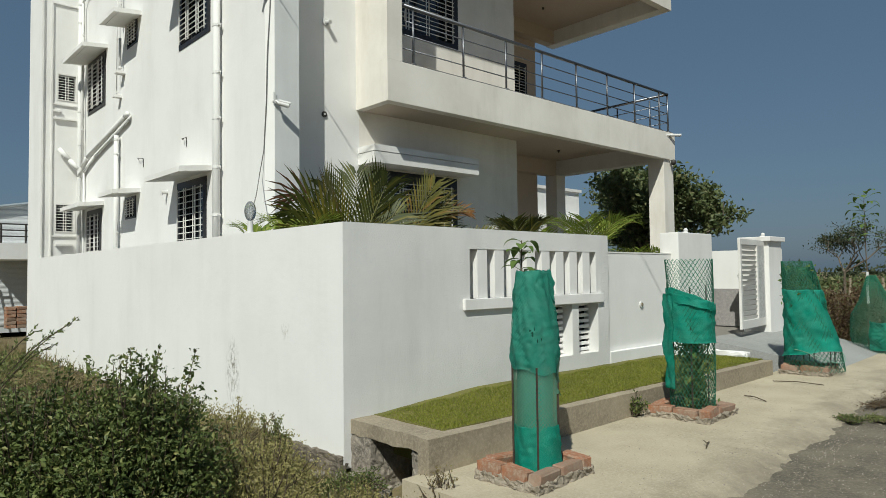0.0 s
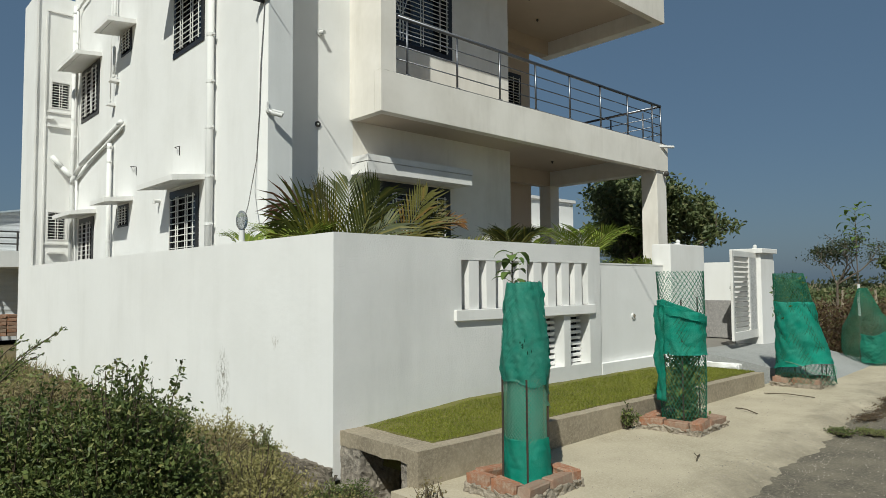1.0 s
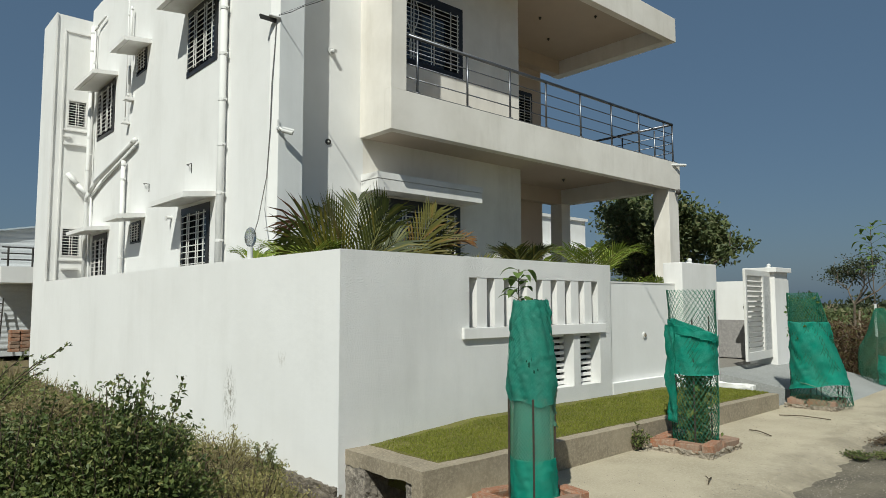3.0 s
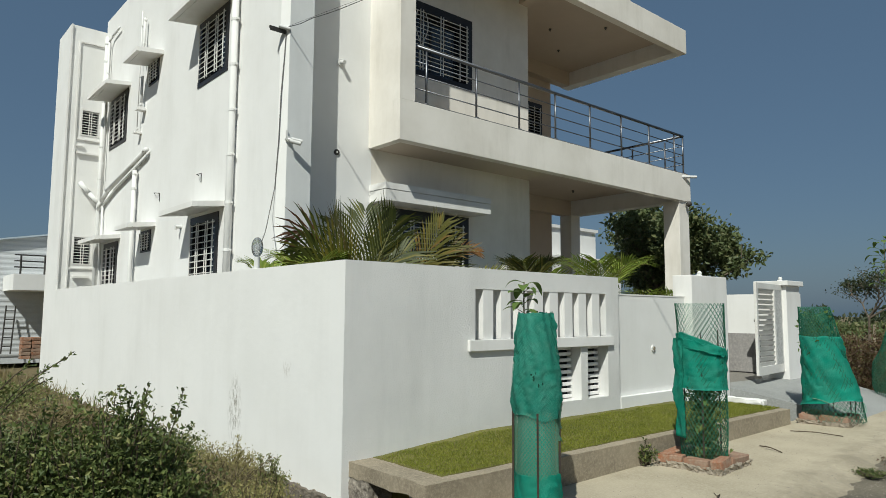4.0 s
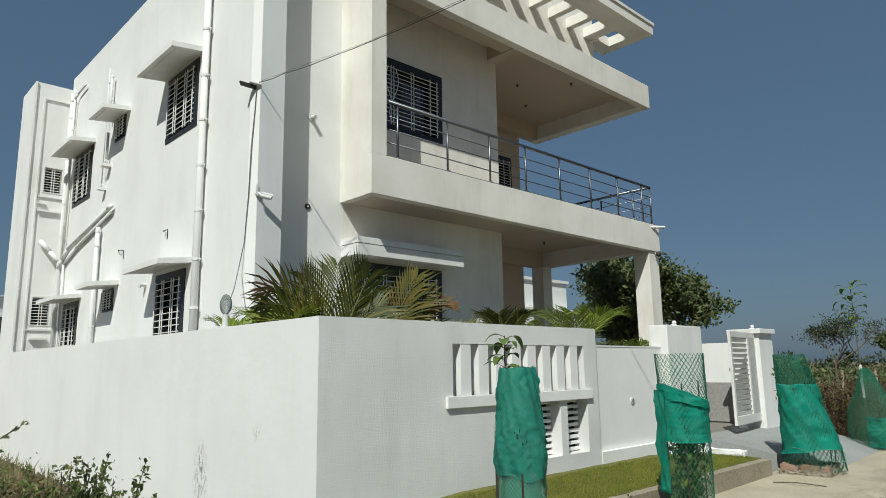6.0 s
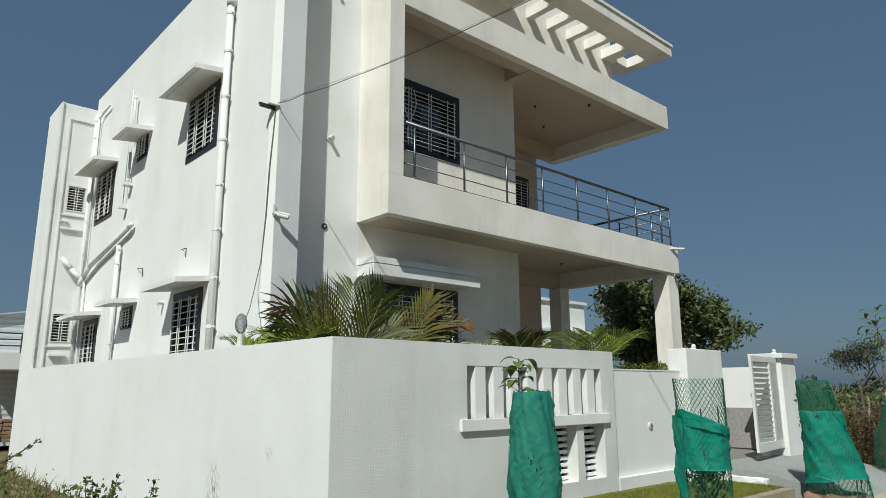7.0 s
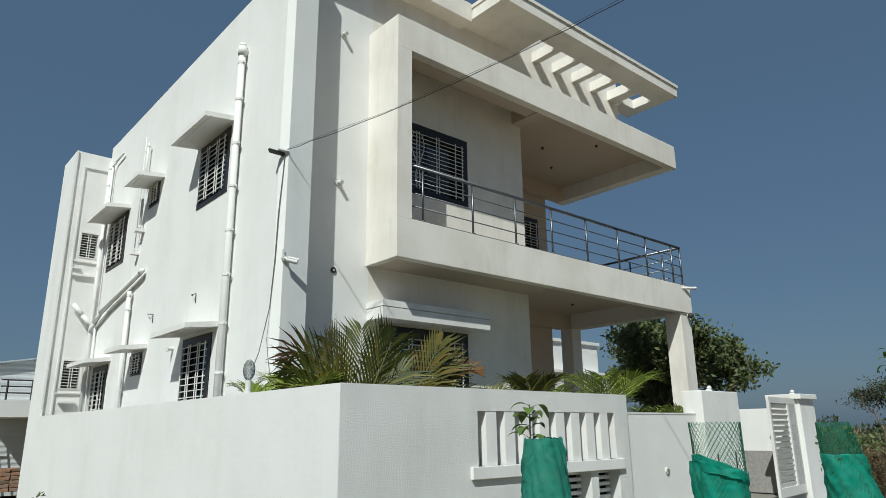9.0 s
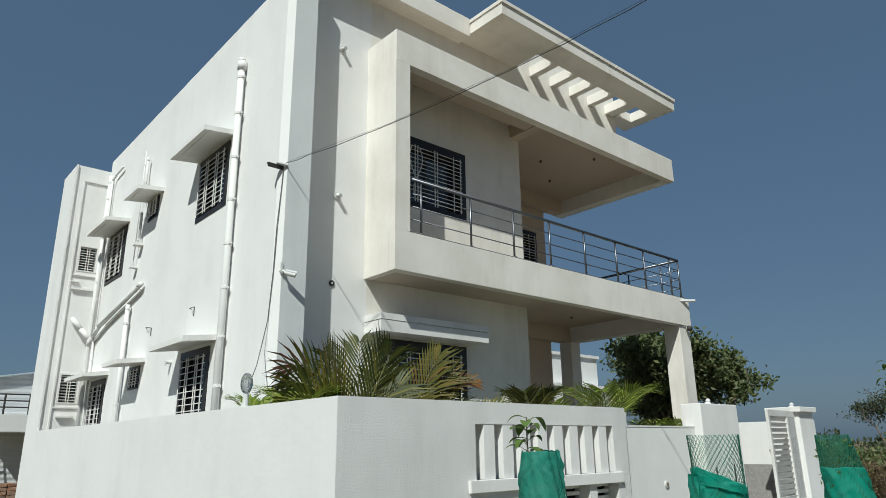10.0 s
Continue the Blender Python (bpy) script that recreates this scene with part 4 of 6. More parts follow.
def bush(name, label, centre, spread, height, stems, leaves, size, mat, seed, group="", base=-0.14, sprigs=6, loose=0.10):
    """Stems that fan out from the root and carry leaves in an uneven dome, with sprigs above it."""
    r = random.Random(seed)
    root = Vector((centre[0], centre[1], base))
    t = thing(name, label, "bush", root, group)
    bm = bmesh.new()
    tips = []
    for i in range(stems):
        a = r.uniform(0, 6.283)
        far = math.sqrt(r.uniform(0.02, 1))
        top = height * (1 - 0.45 * far * far) * r.uniform(0.75, 1.08)
        if i < sprigs:
            top, far = height * r.uniform(1.03, 1.13), far * 0.8
        tip = root + Vector((math.cos(a) * spread[0] * far, math.sin(a) * spread[1] * far, top))
        knee = root.lerp(tip, 0.5) + Vector((r.uniform(-0.06, 0.06), r.uniform(-0.06, 0.06), 0.08 * height))
        rod(bm, root + Vector((r.uniform(-0.05, 0.05), r.uniform(-0.05, 0.05), 0)), knee, 0.008, 4, 0.006, False)
        rod(bm, knee, tip, 0.006, 4, 0.002, False)
        tips.append((knee, tip, i < sprigs))
    part("stem", bm, M_TWIG, t)
    spots = []
    for k in range(leaves):
        knee, tip, sprig = tips[k % len(tips)]
        f = r.uniform(-0.35, 1.02) if not sprig else r.uniform(0.1, 1.0)
        wide = 0.013 if sprig else loose * spread[0] / 0.7
        p = knee.lerp(tip, f) + Vector((r.gauss(0, wide), r.gauss(0, wide), r.gauss(0, min(wide * 0.8, height * 0.3))))
        p.z = min(p.z, tip.z + 0.02)
        if p.z < base + 0.02:
            p.z = base + r.uniform(0.01, min(0.2, height * 0.6))
        spots.append(leaf_spot(r, p, size, size * 0.55))
    sub("foliage", leaf_mesh("foliage", spots, mat), t, kind="stuff")
    return t


def frond(parent, root, a, reach, rise, droop, mat, r, leaflets=30, width=0.34, blade=0.018, twist=0.0):
    """One feather leaf: an arching rib with two rows of narrow blades."""
    flat = Vector((math.cos(a), math.sin(a), 0))
    side = Vector((-math.sin(a), math.cos(a), 0))
    n = 16
    pts = []
    for i in range(n + 1):
        f = i / n
        pts.append(root + flat * reach * (f - 0.12 * f * f) + Vector((0, 0, rise * f - droop * f * f * f)))
    bm = bmesh.new()
    for i in range(n):
        rod(bm, pts[i], pts[i + 1], 0.011 * (1 - 0.8 * i / n), 5, 0.011 * (1 - 0.8 * (i + 1) / n), False)
    rib = part("frond", bm, M_RIB, parent)
    vs, fs, which = [], [], []
    mats = mat if isinstance(mat, tuple) else (mat,)
    for i in range(leaflets):
        f = 0.16 + 0.84 * i / (leaflets - 1)
        k = min(int(f * n), n - 1)
        p = pts[k].lerp(pts[k + 1], f * n - k)
        along = (pts[k + 1] - pts[k]).normalized()
        ln = 1.5 * width * (math.sin(math.pi * min(1, 0.16 + 0.80 * f)) ** 0.6) * r.uniform(0.88, 1.08)
        for s in (1, -1):
            lean = side * math.cos(twist) + along.cross(side) * math.sin(twist)
            way = (lean * s * (0.80 - 0.25 * f) + along * (0.72 + 0.30 * f) + Vector((0, 0, r.uniform(-0.02, 0.14)))).normalized()
            wide = along.cross(way).cross(way).normalized() * blade * 0.5
            mid = p + way * ln * 0.52
            tip = p + way * ln * 0.97 + Vector((0, 0, -0.14 * ln * r.uniform(0.4, 1.6)))
            b = len(vs)
            vs += [p, mid + wide, mid - wide, tip, p.lerp(mid, 0.3) + wide * 0.8, p.lerp(mid, 0.3) - wide * 0.8]
            fs += [(b, b + 4, b + 5), (b + 4, b + 1, b + 2, b + 5), (b + 1, b + 3, b + 2)]
            which += [min(len(mats) - 1, int(f + 0.38 + r.uniform(-0.1, 0.1)))] * 3
    me = bpy.data.meshes.new("foliage")
    me.from_pydata([tuple(v) for v in vs], [], fs)
    for m in mats:
        me.materials.append(m)
    me.polygons.foreach_set("material_index", which)
    me.update()
    sub("foliage", me, rib, kind="stuff")


M_RIB = two_scale("palm_rib", (0.16, 0.17, 0.05), (0.22, 0.19, 0.06), (0.10, 0.11, 0.03), 4, 40, 0.6, 0.001)


def palm(label, at, fronds, seed, stem=0.5, group=""):
    """fronds: (angle, reach, rise, droop, material or base and tip, width, twist)."""
    r = random.Random(seed)
    t = thing("palm_plant", label, "palm", at, group)
    bm = bmesh.new()
    for i in range(5):
        o = Vector((r.uniform(-0.06, 0.06), r.uniform(-0.06, 0.06), 0))
        rod(bm, Vector(at) + o, Vector(at) + o * 1.6 + Vector((0, 0, stem)), 0.03, 8, 0.022)
        part("stem", bm, M_RIB, t)
        bm = bmesh.new()
    bm.free()
    for a, reach, rise, droop, mat, width, *twist in fronds:
        frond(t, Vector(at) + Vector((r.uniform(-0.04, 0.04), r.uniform(-0.04, 0.04), stem * 0.9)), radians(a), reach, rise, droop, mat, r, 17 if twist else 20, width * 1.15 if twist else width, 0.027 if twist else 0.022, radians(twist[0]) if twist else 0.0)
    return t


YARD = 0.42
M_PALMO = foliage("dying_palm_leaflet", (0.13, 0.055, 0.012), (0.20, 0.10, 0.022), (0.10, 0.05, 0.02), 1.6)
palm("palm with arching green fronds and browned drooping tips", (1.12, 1.50, YARD),
     [(137, 0.86, 1.36, 0.74, (M_PALM, M_PALMB), 0.32, 55), (142, 0.75, 0.93, 0.45, M_PALM, 0.36, 60), (120, 0.37, 0.95, 0.15, M_PALMY, 0.34, 40),
      (150, 0.78, 0.65, 0.35, M_PALM, 0.34, 60)], 3, 1.38, "large palms behind the wall")
palm("large dark green fan palm behind the corner wall", (1.29, 1.68, YARD),
     [(50, 0.16, 1.04, 0.05, M_PALM, 0.40, 0), (130, 0.37, 0.93, 0.10, M_PALM, 0.42, 50), (-40, 0.41, 0.95, 0.10, M_PALM, 0.44, -50), 
      (-30, 0.62, 0.72, 0.20, M_PALM, 0.40, 55), (145, 0.62, 0.65, 0.20, M_PALM, 0.38, 55)], 4, 1.36, "large palms behind the wall")
palm("palm with yellowing upright fronds and an orange dying frond", (1.80, 1.63, YARD),
     [(-42, 0.51, 0.99, 0.12, M_PALMY, 0.36, 55), (-40, 0.77, 0.93, 0.30, M_PALMY, 0.30, 55), (-38, 1.05, 0.97, 0.42, (M_PALMY, M_PALMO), 0.20, 50), (-50, 0.87, 0.57, 0.35, M_PALM, 0.34, 50),
      (-32, 1.03, 0.55, 0.45, M_PALM, 0.32, 55), (130, 0.33, 0.76, 0.10, M_PALM, 0.38, 50)], 5, 1.36, "large palms behind the wall")
palm("palm with low drooping fronds by the window", (2.75, 1.50, YARD),
     [(-42, 0.62, 0.51, 0.35, M_PALM, 0.32, 50), (-20, 0.58, 0.57, 0.35, M_PALM, 0.30, 50), (-60, 0.50, 0.42, 0.25, M_PALM, 0.30, 40), (130, 0.46, 0.53, 0.20, M_PALM, 0.36, 50)], 6, 1.28, "large palms behind the wall")
palm("small yellow-green palm in the side yard", (0.46, 2.30, YARD), [(a, 0.30, 0.42, 0.14, M_PALMG, 0.20) for a in (150, 100, 60, 10, -30)], 9, 1.46, "small palms in the yard")
palm("small yellow-green palm in the side yard", (0.62, 1.72, YARD), [(a, 0.42, 0.45, 0.18, M_PALMG, 0.26) for a in (130, 90, 40, -10, -40)], 10, 1.52, "small palms in the yard")
palm("small green palm behind the slotted wall", (3.75, 1.35, YARD), [(a, 0.42, 0.55, 0.2, M_PALM, 0.26) for a in (-150, -90, -20, 40, 110, 170)], 11, 1.52, "small palms in the yard")
palm("bright green palm behind the low wall", (5.55, 1.45, YARD), [(a, 0.80, 0.85, 0.35, m, 0.36) for a, m in ((-150, M_PALMG), (-100, M_PALMG), (-40, M_PALMG), (5, M_PALMG), (60, M_PALM), (120, M_PALMG), (165, M_PALMG))], 12, 1.45, "small palms in the yard")
palm("bright green palm behind the low wall", (4.95, 1.9, YARD), [(a, 0.75, 0.75, 0.35, m, 0.34) for a, m in ((-150, M_PALMG), (-60, M_PALMG), (20, M_PALMG), (90, M_PALMG), (150, M_PALM))], 13, 1.35, "small palms in the yard")
palm("small palm beside the gate pillar", (6.9, 1.4, YARD), [(a, 0.65, 0.65, 0.35, M_PALMG, 0.30) for a in (-160, -110, -50, 20, 80, 150)], 14, 1.15, "small palms in the yard")
palm("small palm beside the gate pillar", (6.2, 1.5, YARD), [(a, 0.65, 0.60, 0.35, M_PALM, 0.30) for a in (-150, -100, -30, 30, 90, 160)], 15, 1.1, "small palms in the yard")

# ---- lawn ----
def lawn_blades():
    r = random.Random(21)
    spots = []
    for i in range(52000):
        x = r.uniform(0.31, 6.05)
        y = -0.87 + 0.87 * r.random()
        if y > -0.05 - 0.07 * (0.5 + noise.noise((x * 3, 0, 0))) or (y > -0.30 and x < 0.55 and r.random() < 0.5):
            continue
        way = Vector((r.uniform(-0.7, 0.7), r.uniform(-0.7, 0.7), 1)).normalized()
        spots.append((Vector((x, y, lawn_height(x, y) - 0.002)), way, way.cross(rand_dir(r)).normalized(), r.uniform(0.010, 0.028), 0.006))
    return leaf_mesh("lawn_grass", spots, M_GRASS)


tagged(new("lawn_grass", lawn_blades()), "short yellow-green lawn grass", "grass", kind="stuff")

# ---- scrub beside the wall ----
bush("leafy_bush", "dense dark green bush among dry weeds", (-1.96, -0.98), (0.52, 0.46), 1.12, 300, 38000, 0.029, M_BUSH, 31, "bushes beside the wall", sprigs=5, loose=0.065)
bush("leafy_bush", "dense dark green bush among dry weeds", (-2.36, -0.80), (0.38, 0.40), 1.05, 200, 20000, 0.031, M_BUSH, 32, "bushes beside the wall", sprigs=4, loose=0.065)
bush("weed_bush", "olive weed bush with drying leaves", (-1.36, -1.30), (0.34, 0.36), 0.56, 120, 11000, 0.020, M_STRAW, 33, "weeds beside the wall", sprigs=3)
bush("weed_bush", "feathery pale green weed bush", (-2.40, -0.02), (0.60, 0.50), 0.80, 90, 22000, 0.026, M_FEATHER, 34, "weeds beside the wall", sprigs=0)
bush("weed_bush", "olive weed bush with drying leaves", (-1.10, -0.75), (0.42, 0.42), 0.58, 100, 10000, 0.020, M_STRAW, 35, "weeds beside the wall", sprigs=2)
bush("weed_bush", "olive weed bush with drying leaves", (-0.85, -0.20), (0.34, 0.32), 0.38, 90, 8000, 0.018, M_OLIVE, 36, "weeds beside the wall", sprigs=3)
bush("dry_bush", "straw-coloured dry weed bush at the wall foot", (-0.80, 0.45), (0.5, 0.5), 0.46, 90, 8000, 0.019, M_DRY, 37, "weeds beside the wall", sprigs=3)
bush("dry_bush", "pale green weed bush at the wall foot", (-1.3, 1.6), (0.7, 0.7), 0.36, 80, 4600, 0.026, M_FEATHER, 38, "weeds beside the wall", sprigs=3)
bush("dry_bush", "pale green weed bush at the wall foot", (-2.2, 3.3), (1.0, 1.0), 0.50, 90, 4800, 0.035, M_FEATHER, 39, "weeds beside the wall", sprigs=5)
bush("dry_bush", "straw-coloured dry weed bush at the wall foot", (-1.2, 4.8), (0.9, 0.9), 0.42, 70, 3000, 0.045, M_DRY, 40, "weeds beside the wall", sprigs=4)
bush("weed_bush", "olive weed bush with drying leaves", (-1.5, 7.5), (1.2, 1.2), 0.5, 80, 3200, 0.06, M_OLIVE, 41, "weeds beside the wall", sprigs=6)


def plume(label, root, tips, seed):
    """Long leaning stems that carry short side sprays of narrow leaves."""
    r = random.Random(seed)
    t = thing("tall_weed", label, "weed", root, "weeds beside the wall")
    root = Vector(root)
    spots = []
    for tip in tips:
        tip = Vector(tip)
        bend = root.lerp(tip, 0.35) + Vector((0, 0, 0.62))
        pts = [root * (1 - f) ** 2 + bend * 2 * f * (1 - f) + tip * f * f for f in [k / 20 for k in range(21)]]
        bm = bmesh.new()
        tube(bm, pts, 0.0035, 5)
        part("stem", bm, M_TWIG, t)
        for k in range(10, 21):
            way = (pts[k] - pts[k - 1]).normalized()
            for _ in range(3):
                out = (way + rand_dir(r) * 0.75).normalized()
                for q in range(5):
                    p = pts[k] + out * r.uniform(0.0, 0.085) * (1.4 - k / 20)
                    spots.append((p, (out + rand_dir(r) * 0.5).normalized(), out.cross(rand_dir(r)).normalized(), r.uniform(0.012, 0.026), 0.010))
    sub("foliage", leaf_mesh("foliage", spots, M_BUSH), t, kind="stuff")


plume("tall dark weed leaning over with feathery sprays", (-2.70, 0.05, -0.14), ((-1.95, 0.20, 1.17), (-2.06, 0.10, 1.12), (-2.08, 0.15, 1.03), (-2.2, 0.0, 1.14)), 42)
bush("roadside_weed", "small dry thistle weed by the kerb", (-0.05, -1.20), (0.16, 0.14), 0.20, 16, 220, 0.022, M_DRY, 44, "roadside weeds", base=-0.1, sprigs=8)
for k, (x, y, w, d, h, m) in enumerate(((4.02, -2.50, 0.16, 0.16, 0.045, M_BUSH), (4.22, -2.70, 0.20, 0.16, 0.035, M_OLIVE), (5.0, -2.48, 0.40, 0.14, 0.03, M_BROWN), (5.7, -2.46, 0.45, 0.12, 0.03, M_BROWN),
                                      (6.2, -2.40, 0.35, 0.12, 0.05, M_BROWN))):
    bush("roadside_weed", "low green weeds at the road edge" if m is not M_BROWN else "dry brown litter at the road edge", (x, y), (w, d), h, 40, 360 if m is M_BROWN else 620, 0.020, m, 450 + k, "roadside weeds", base=0.009 * x - 0.012, sprigs=0)
bush("roadside_weed", "small plant growing at a brick ring", (2.72, -1.0), (0.16, 0.14), 0.22, 20, 380, 0.030, M_BUSH, 47, "roadside weeds", base=0.04, sprigs=2)


bush("roadside_weed", "low green weeds below the broken drain", (-0.30, -0.55), (0.28, 0.30), 0.16, 60, 2200, 0.020, M_BUSH, 48, "roadside weeds", sprigs=2)
bush("roadside_weed", "low green weeds below the broken drain", (-0.75, -1.20), (0.35, 0.30), 0.26, 60, 3600, 0.020, M_STRAW, 49, "roadside weeds", sprigs=3)
bush("weed_bush", "straw-coloured weeds along the wall foot", (-0.42, 1.25), (0.34, 0.55), 0.40, 80, 6500, 0.020, M_STRAW, 55, "weeds beside the wall", sprigs=3)
bush("weed_bush", "straw-coloured weeds along the wall foot", (-0.55, 2.40), (0.40, 0.70), 0.42, 80, 6000, 0.022, M_OLIVE, 56, "weeds beside the wall", sprigs=3)
bush("weed_bush", "upright green weed at the wall foot", (-0.42, 0.42), (0.16, 0.16), 0.42, 40, 2400, 0.022, M_OLIVE, 50, "weeds beside the wall", sprigs=5)
for k in range(26):
    rr = random.Random(300 + k)
    s = rr.uniform(0.02, 0.07)
    bm = bmesh.new()
    bmesh.ops.create_icosphere(bm, subdivisions=2, radius=s, matrix=Matrix.Translation((rr.uniform(-0.55, 0.02), rr.uniform(-0.95, 0.8), -0.13)) @ Matrix.Diagonal((1.2, 0.9, 0.7, 1)))
    for v in bm.verts:
        v.co += Vector((noise.noise(v.co * 25), noise.noise(v.co * 25 + Vector((3, 0, 0))), noise.noise(v.co * 25 + Vector((0, 3, 0))))) * s * 0.35
    solid("rubble_stone", bm, M_ROUGH, "broken lump of concrete rubble on soil", "rubble", "rubble below the wall")


def dry_grass(name, label, area, count, height, mat, seed, base=-0.14, blade=0.010):
    r = random.Random(seed)
    spots = []
    x0, x1, y0, y1 = area
    while len(spots) < count:
        x, y = r.uniform(x0, x1), r.uniform(y0, y1)
        if noise.noise((x * 1.3, y * 1.3, seed)) < -0.15:
            continue
        way = Vector((r.gauss(0, 0.35), r.gauss(0, 0.35), 1)).normalized()
        z = base
        if x < -0.5 and y > 5:
            z += 0.02 * min(y, 30) - 0.1
        spots.append((Vector((x, y, z)), way, way.cross(rand_dir(r)).normalized(), height * r.uniform(0.4, 1.2), blade))
    return tagged(new(name, leaf_mesh(name, spots, mat)), label, "grass", kind="stuff")


dry_grass("dry_grass", "dry straw grass beside the boundary wall", (-1.5, -0.25, -1.0, 3), 4500, 0.15, M_DRY, 51)
dry_grass("green_grass", "pale green grass behind the bushes", (-3.4, -1.4, -0.6, 4), 7000, 0.15, M_FEATHER, 54)
dry_grass("tall_dry_grass", "tall dry grass behind the bushes", (-7, -0.1, 3, 14), 9000, 0.34, M_DRY, 52, blade=0.016)
dry_grass("green_weeds", "green weeds under the bushes", (-3.2, -0.6, -2.0, 0.5), 6000, 0.22, M_OLIVE, 53, blade=0.014)

# ---- field beyond the gate ----
def scrub(name, label, spots_of, leaves, size, mat, seed):
    """A tangled stretch of scrub: clumps on stems, told apart by nobody."""
    r = random.Random(seed)
    out = []
    for x, y, w, h in spots_of:
        for k in range(leaves):
            a, f = r.uniform(0, 6.283), math.sqrt(r.random())
            z = h * r.random() ** 0.8 * (1 - 0.55 * f * f)
            p = Vector((x + math.cos(a) * w * f, y + math.sin(a) * w * f, -0.1 + z))
            out.append(leaf_spot(r, p, size, size * 0.5, 0.5))
    return tagged(new(name, leaf_mesh(name, out, mat)), label, "scrub", kind="stuff")


r0 = random.Random(61)
near_clumps = [(r0.uniform(10.4, 15.5), r0.uniform(-3.0, 1.2), r0.uniform(0.5, 0.9), r0.uniform(0.95, 1.45)) for _ in range(48)]
scrub("brown_scrub", "dense brown and rust coloured scrub by the ramp", near_clumps, 620, 0.07, M_BROWN, 62)
scrub("green_scrub", "green tangle among the brown scrub", near_clumps[::3], 260, 0.07, M_OLIVE, 63)
far_clumps = [(r0.uniform(16, 45), r0.uniform(-14, 9), r0.uniform(0.9, 2.2), r0.uniform(0.5, 1.0)) for _ in range(120)]
scrub("field_scrub", "brown dry field vegetation", far_clumps, 170, 0.17, M_BROWN, 64)
scrub("field_green", "pale green field crop behind the scrub", [(r0.uniform(40, 80), r0.uniform(-26, 18), 4, 1.0) for _ in range(70)], 160, 0.40, M_TREE, 65)
post_bm = bmesh.new()
rod(post_bm, (0, 0, -0.2), (0, 0, 1.25), 0.045, 8)
post_mesh = finish("fence_post", post_bm, M_CONCRETE)
for i in range(9):
    ob = new("fence_post", post_mesh)
    ob.matrix_basis = pose(24 + i * 1.1, 4.6 - i * 0.9, -0.1, r0.uniform(-4, 4), r0.uniform(-4, 4), 0)
    tagged(ob, "pale stone fence post in the field", "fence post", "field fence posts")


def tree(label, at, height, crown, leaves, size, mat, seed, group="", bare=0.0, base=-0.1):
    """A tapered trunk that forks again and again; leaves gather round the twig ends, with gaps."""
    r = random.Random(seed)
    root = Vector((at[0], at[1], base))
    t = thing("tree", label, "tree", root, group)
    bm = bmesh.new()
    ends = []

    def limb(p, way, ln, rad, depth):
        bend = p + way * ln * 0.5 + rand_dir(r) * ln * 0.07
        q = bend + (way + rand_dir(r) * 0.25).normalized() * ln * 0.5
        rod(bm, p, bend, rad, 7 if depth < 2 else 4, rad * 0.85, False)
        rod(bm, bend, q, rad * 0.85, 7 if depth < 2 else 4, rad * 0.65, False)
        if depth >= 4 or ln < 0.25:
            ends.append((bend, q))
            return
        if depth >= 2:
            ends.append((bend, q))
        for _ in range(r.choice((2, 3, 3)) if depth else 4):
            out = Vector((r.uniform(-1, 1) * crown[0], r.uniform(-1, 1) * crown[0], r.uniform(-0.15, 1.0) * crown[1]))
            limb(q if r.random() < 0.7 else bend.lerp(q, 0.6), (way * 0.55 + out).normalized(), ln * r.uniform(0.62, 0.85), rad * 0.6, depth + 1)

    limb(root, Vector((0.05, 0.03, 1)).normalized(), height * 0.30, height * (0.030 - 0.014 * bare), 0)
    part("trunk", bm, M_BARK, t)
    spots = []
    for k in range(leaves):
        a, b = ends[r.randrange(len(ends))]
        if noise.noise(b * 0.9) < -0.28:
            continue
        p = a.lerp(b, r.uniform(0.2, 1.15)) + Vector((r.gauss(0, 1), r.gauss(0, 1), r.gauss(0, 0.7))) * height * 0.035
        spots.append(leaf_spot(r, p, size, size * 0.55, 0.0))
    sub("crown", leaf_mesh("crown", spots, mat), t, kind="stuff")
    return t


tree("broad dark green tree behind the house", (14.75, 5.85), 6.1, (0.52, 0.72), 20000, 0.15, M_TREE, 71, "trees behind the house")
tree("broad dark green tree behind the house", (14.7, 5.65), 4.9, (0.50, 0.72), 15000, 0.15, M_TREE, 72, "trees behind the house")
tree("broad dark green tree behind the house", (14.5, 6.0), 4.2, (0.5, 0.65), 8000, 0.14, M_TREE, 73, "trees behind the house")
tree("half-bare grey tree in the field", (35.3, 6.9), 5.1, (0.95, 0.8), 3000, 0.12, M_FAR, 74, bare=1.0)
tree("bushy green tree in the field", (33.0, 3.2), 3.2, (1.2, 0.6), 9000, 0.20, M_TREE, 75, "field trees")
tree("bushy green tree in the field", (30.0, 0.2), 2.6, (1.2, 0.6), 9000, 0.20, M_TREE, 76, "field trees")
scrub("far_trees", "low dark tree line on the horizon", [(150 + r0.uniform(-25, 60), -70 + i * 5.5 + r0.uniform(-2, 2), r0.uniform(2, 5), r0.uniform(1.2, 4.0)) for i in range(32)], 150, 1.0, M_FAR, 77)
scrub("far_trees_left", "low dark tree line on the horizon", [(-80 + i * 6 + r0.uniform(-2, 2), 120 + r0.uniform(-15, 40), r0.uniform(2, 5), r0.uniform(1.5, 3.5)) for i in range(34)], 120, 1.0, M_FAR, 78)

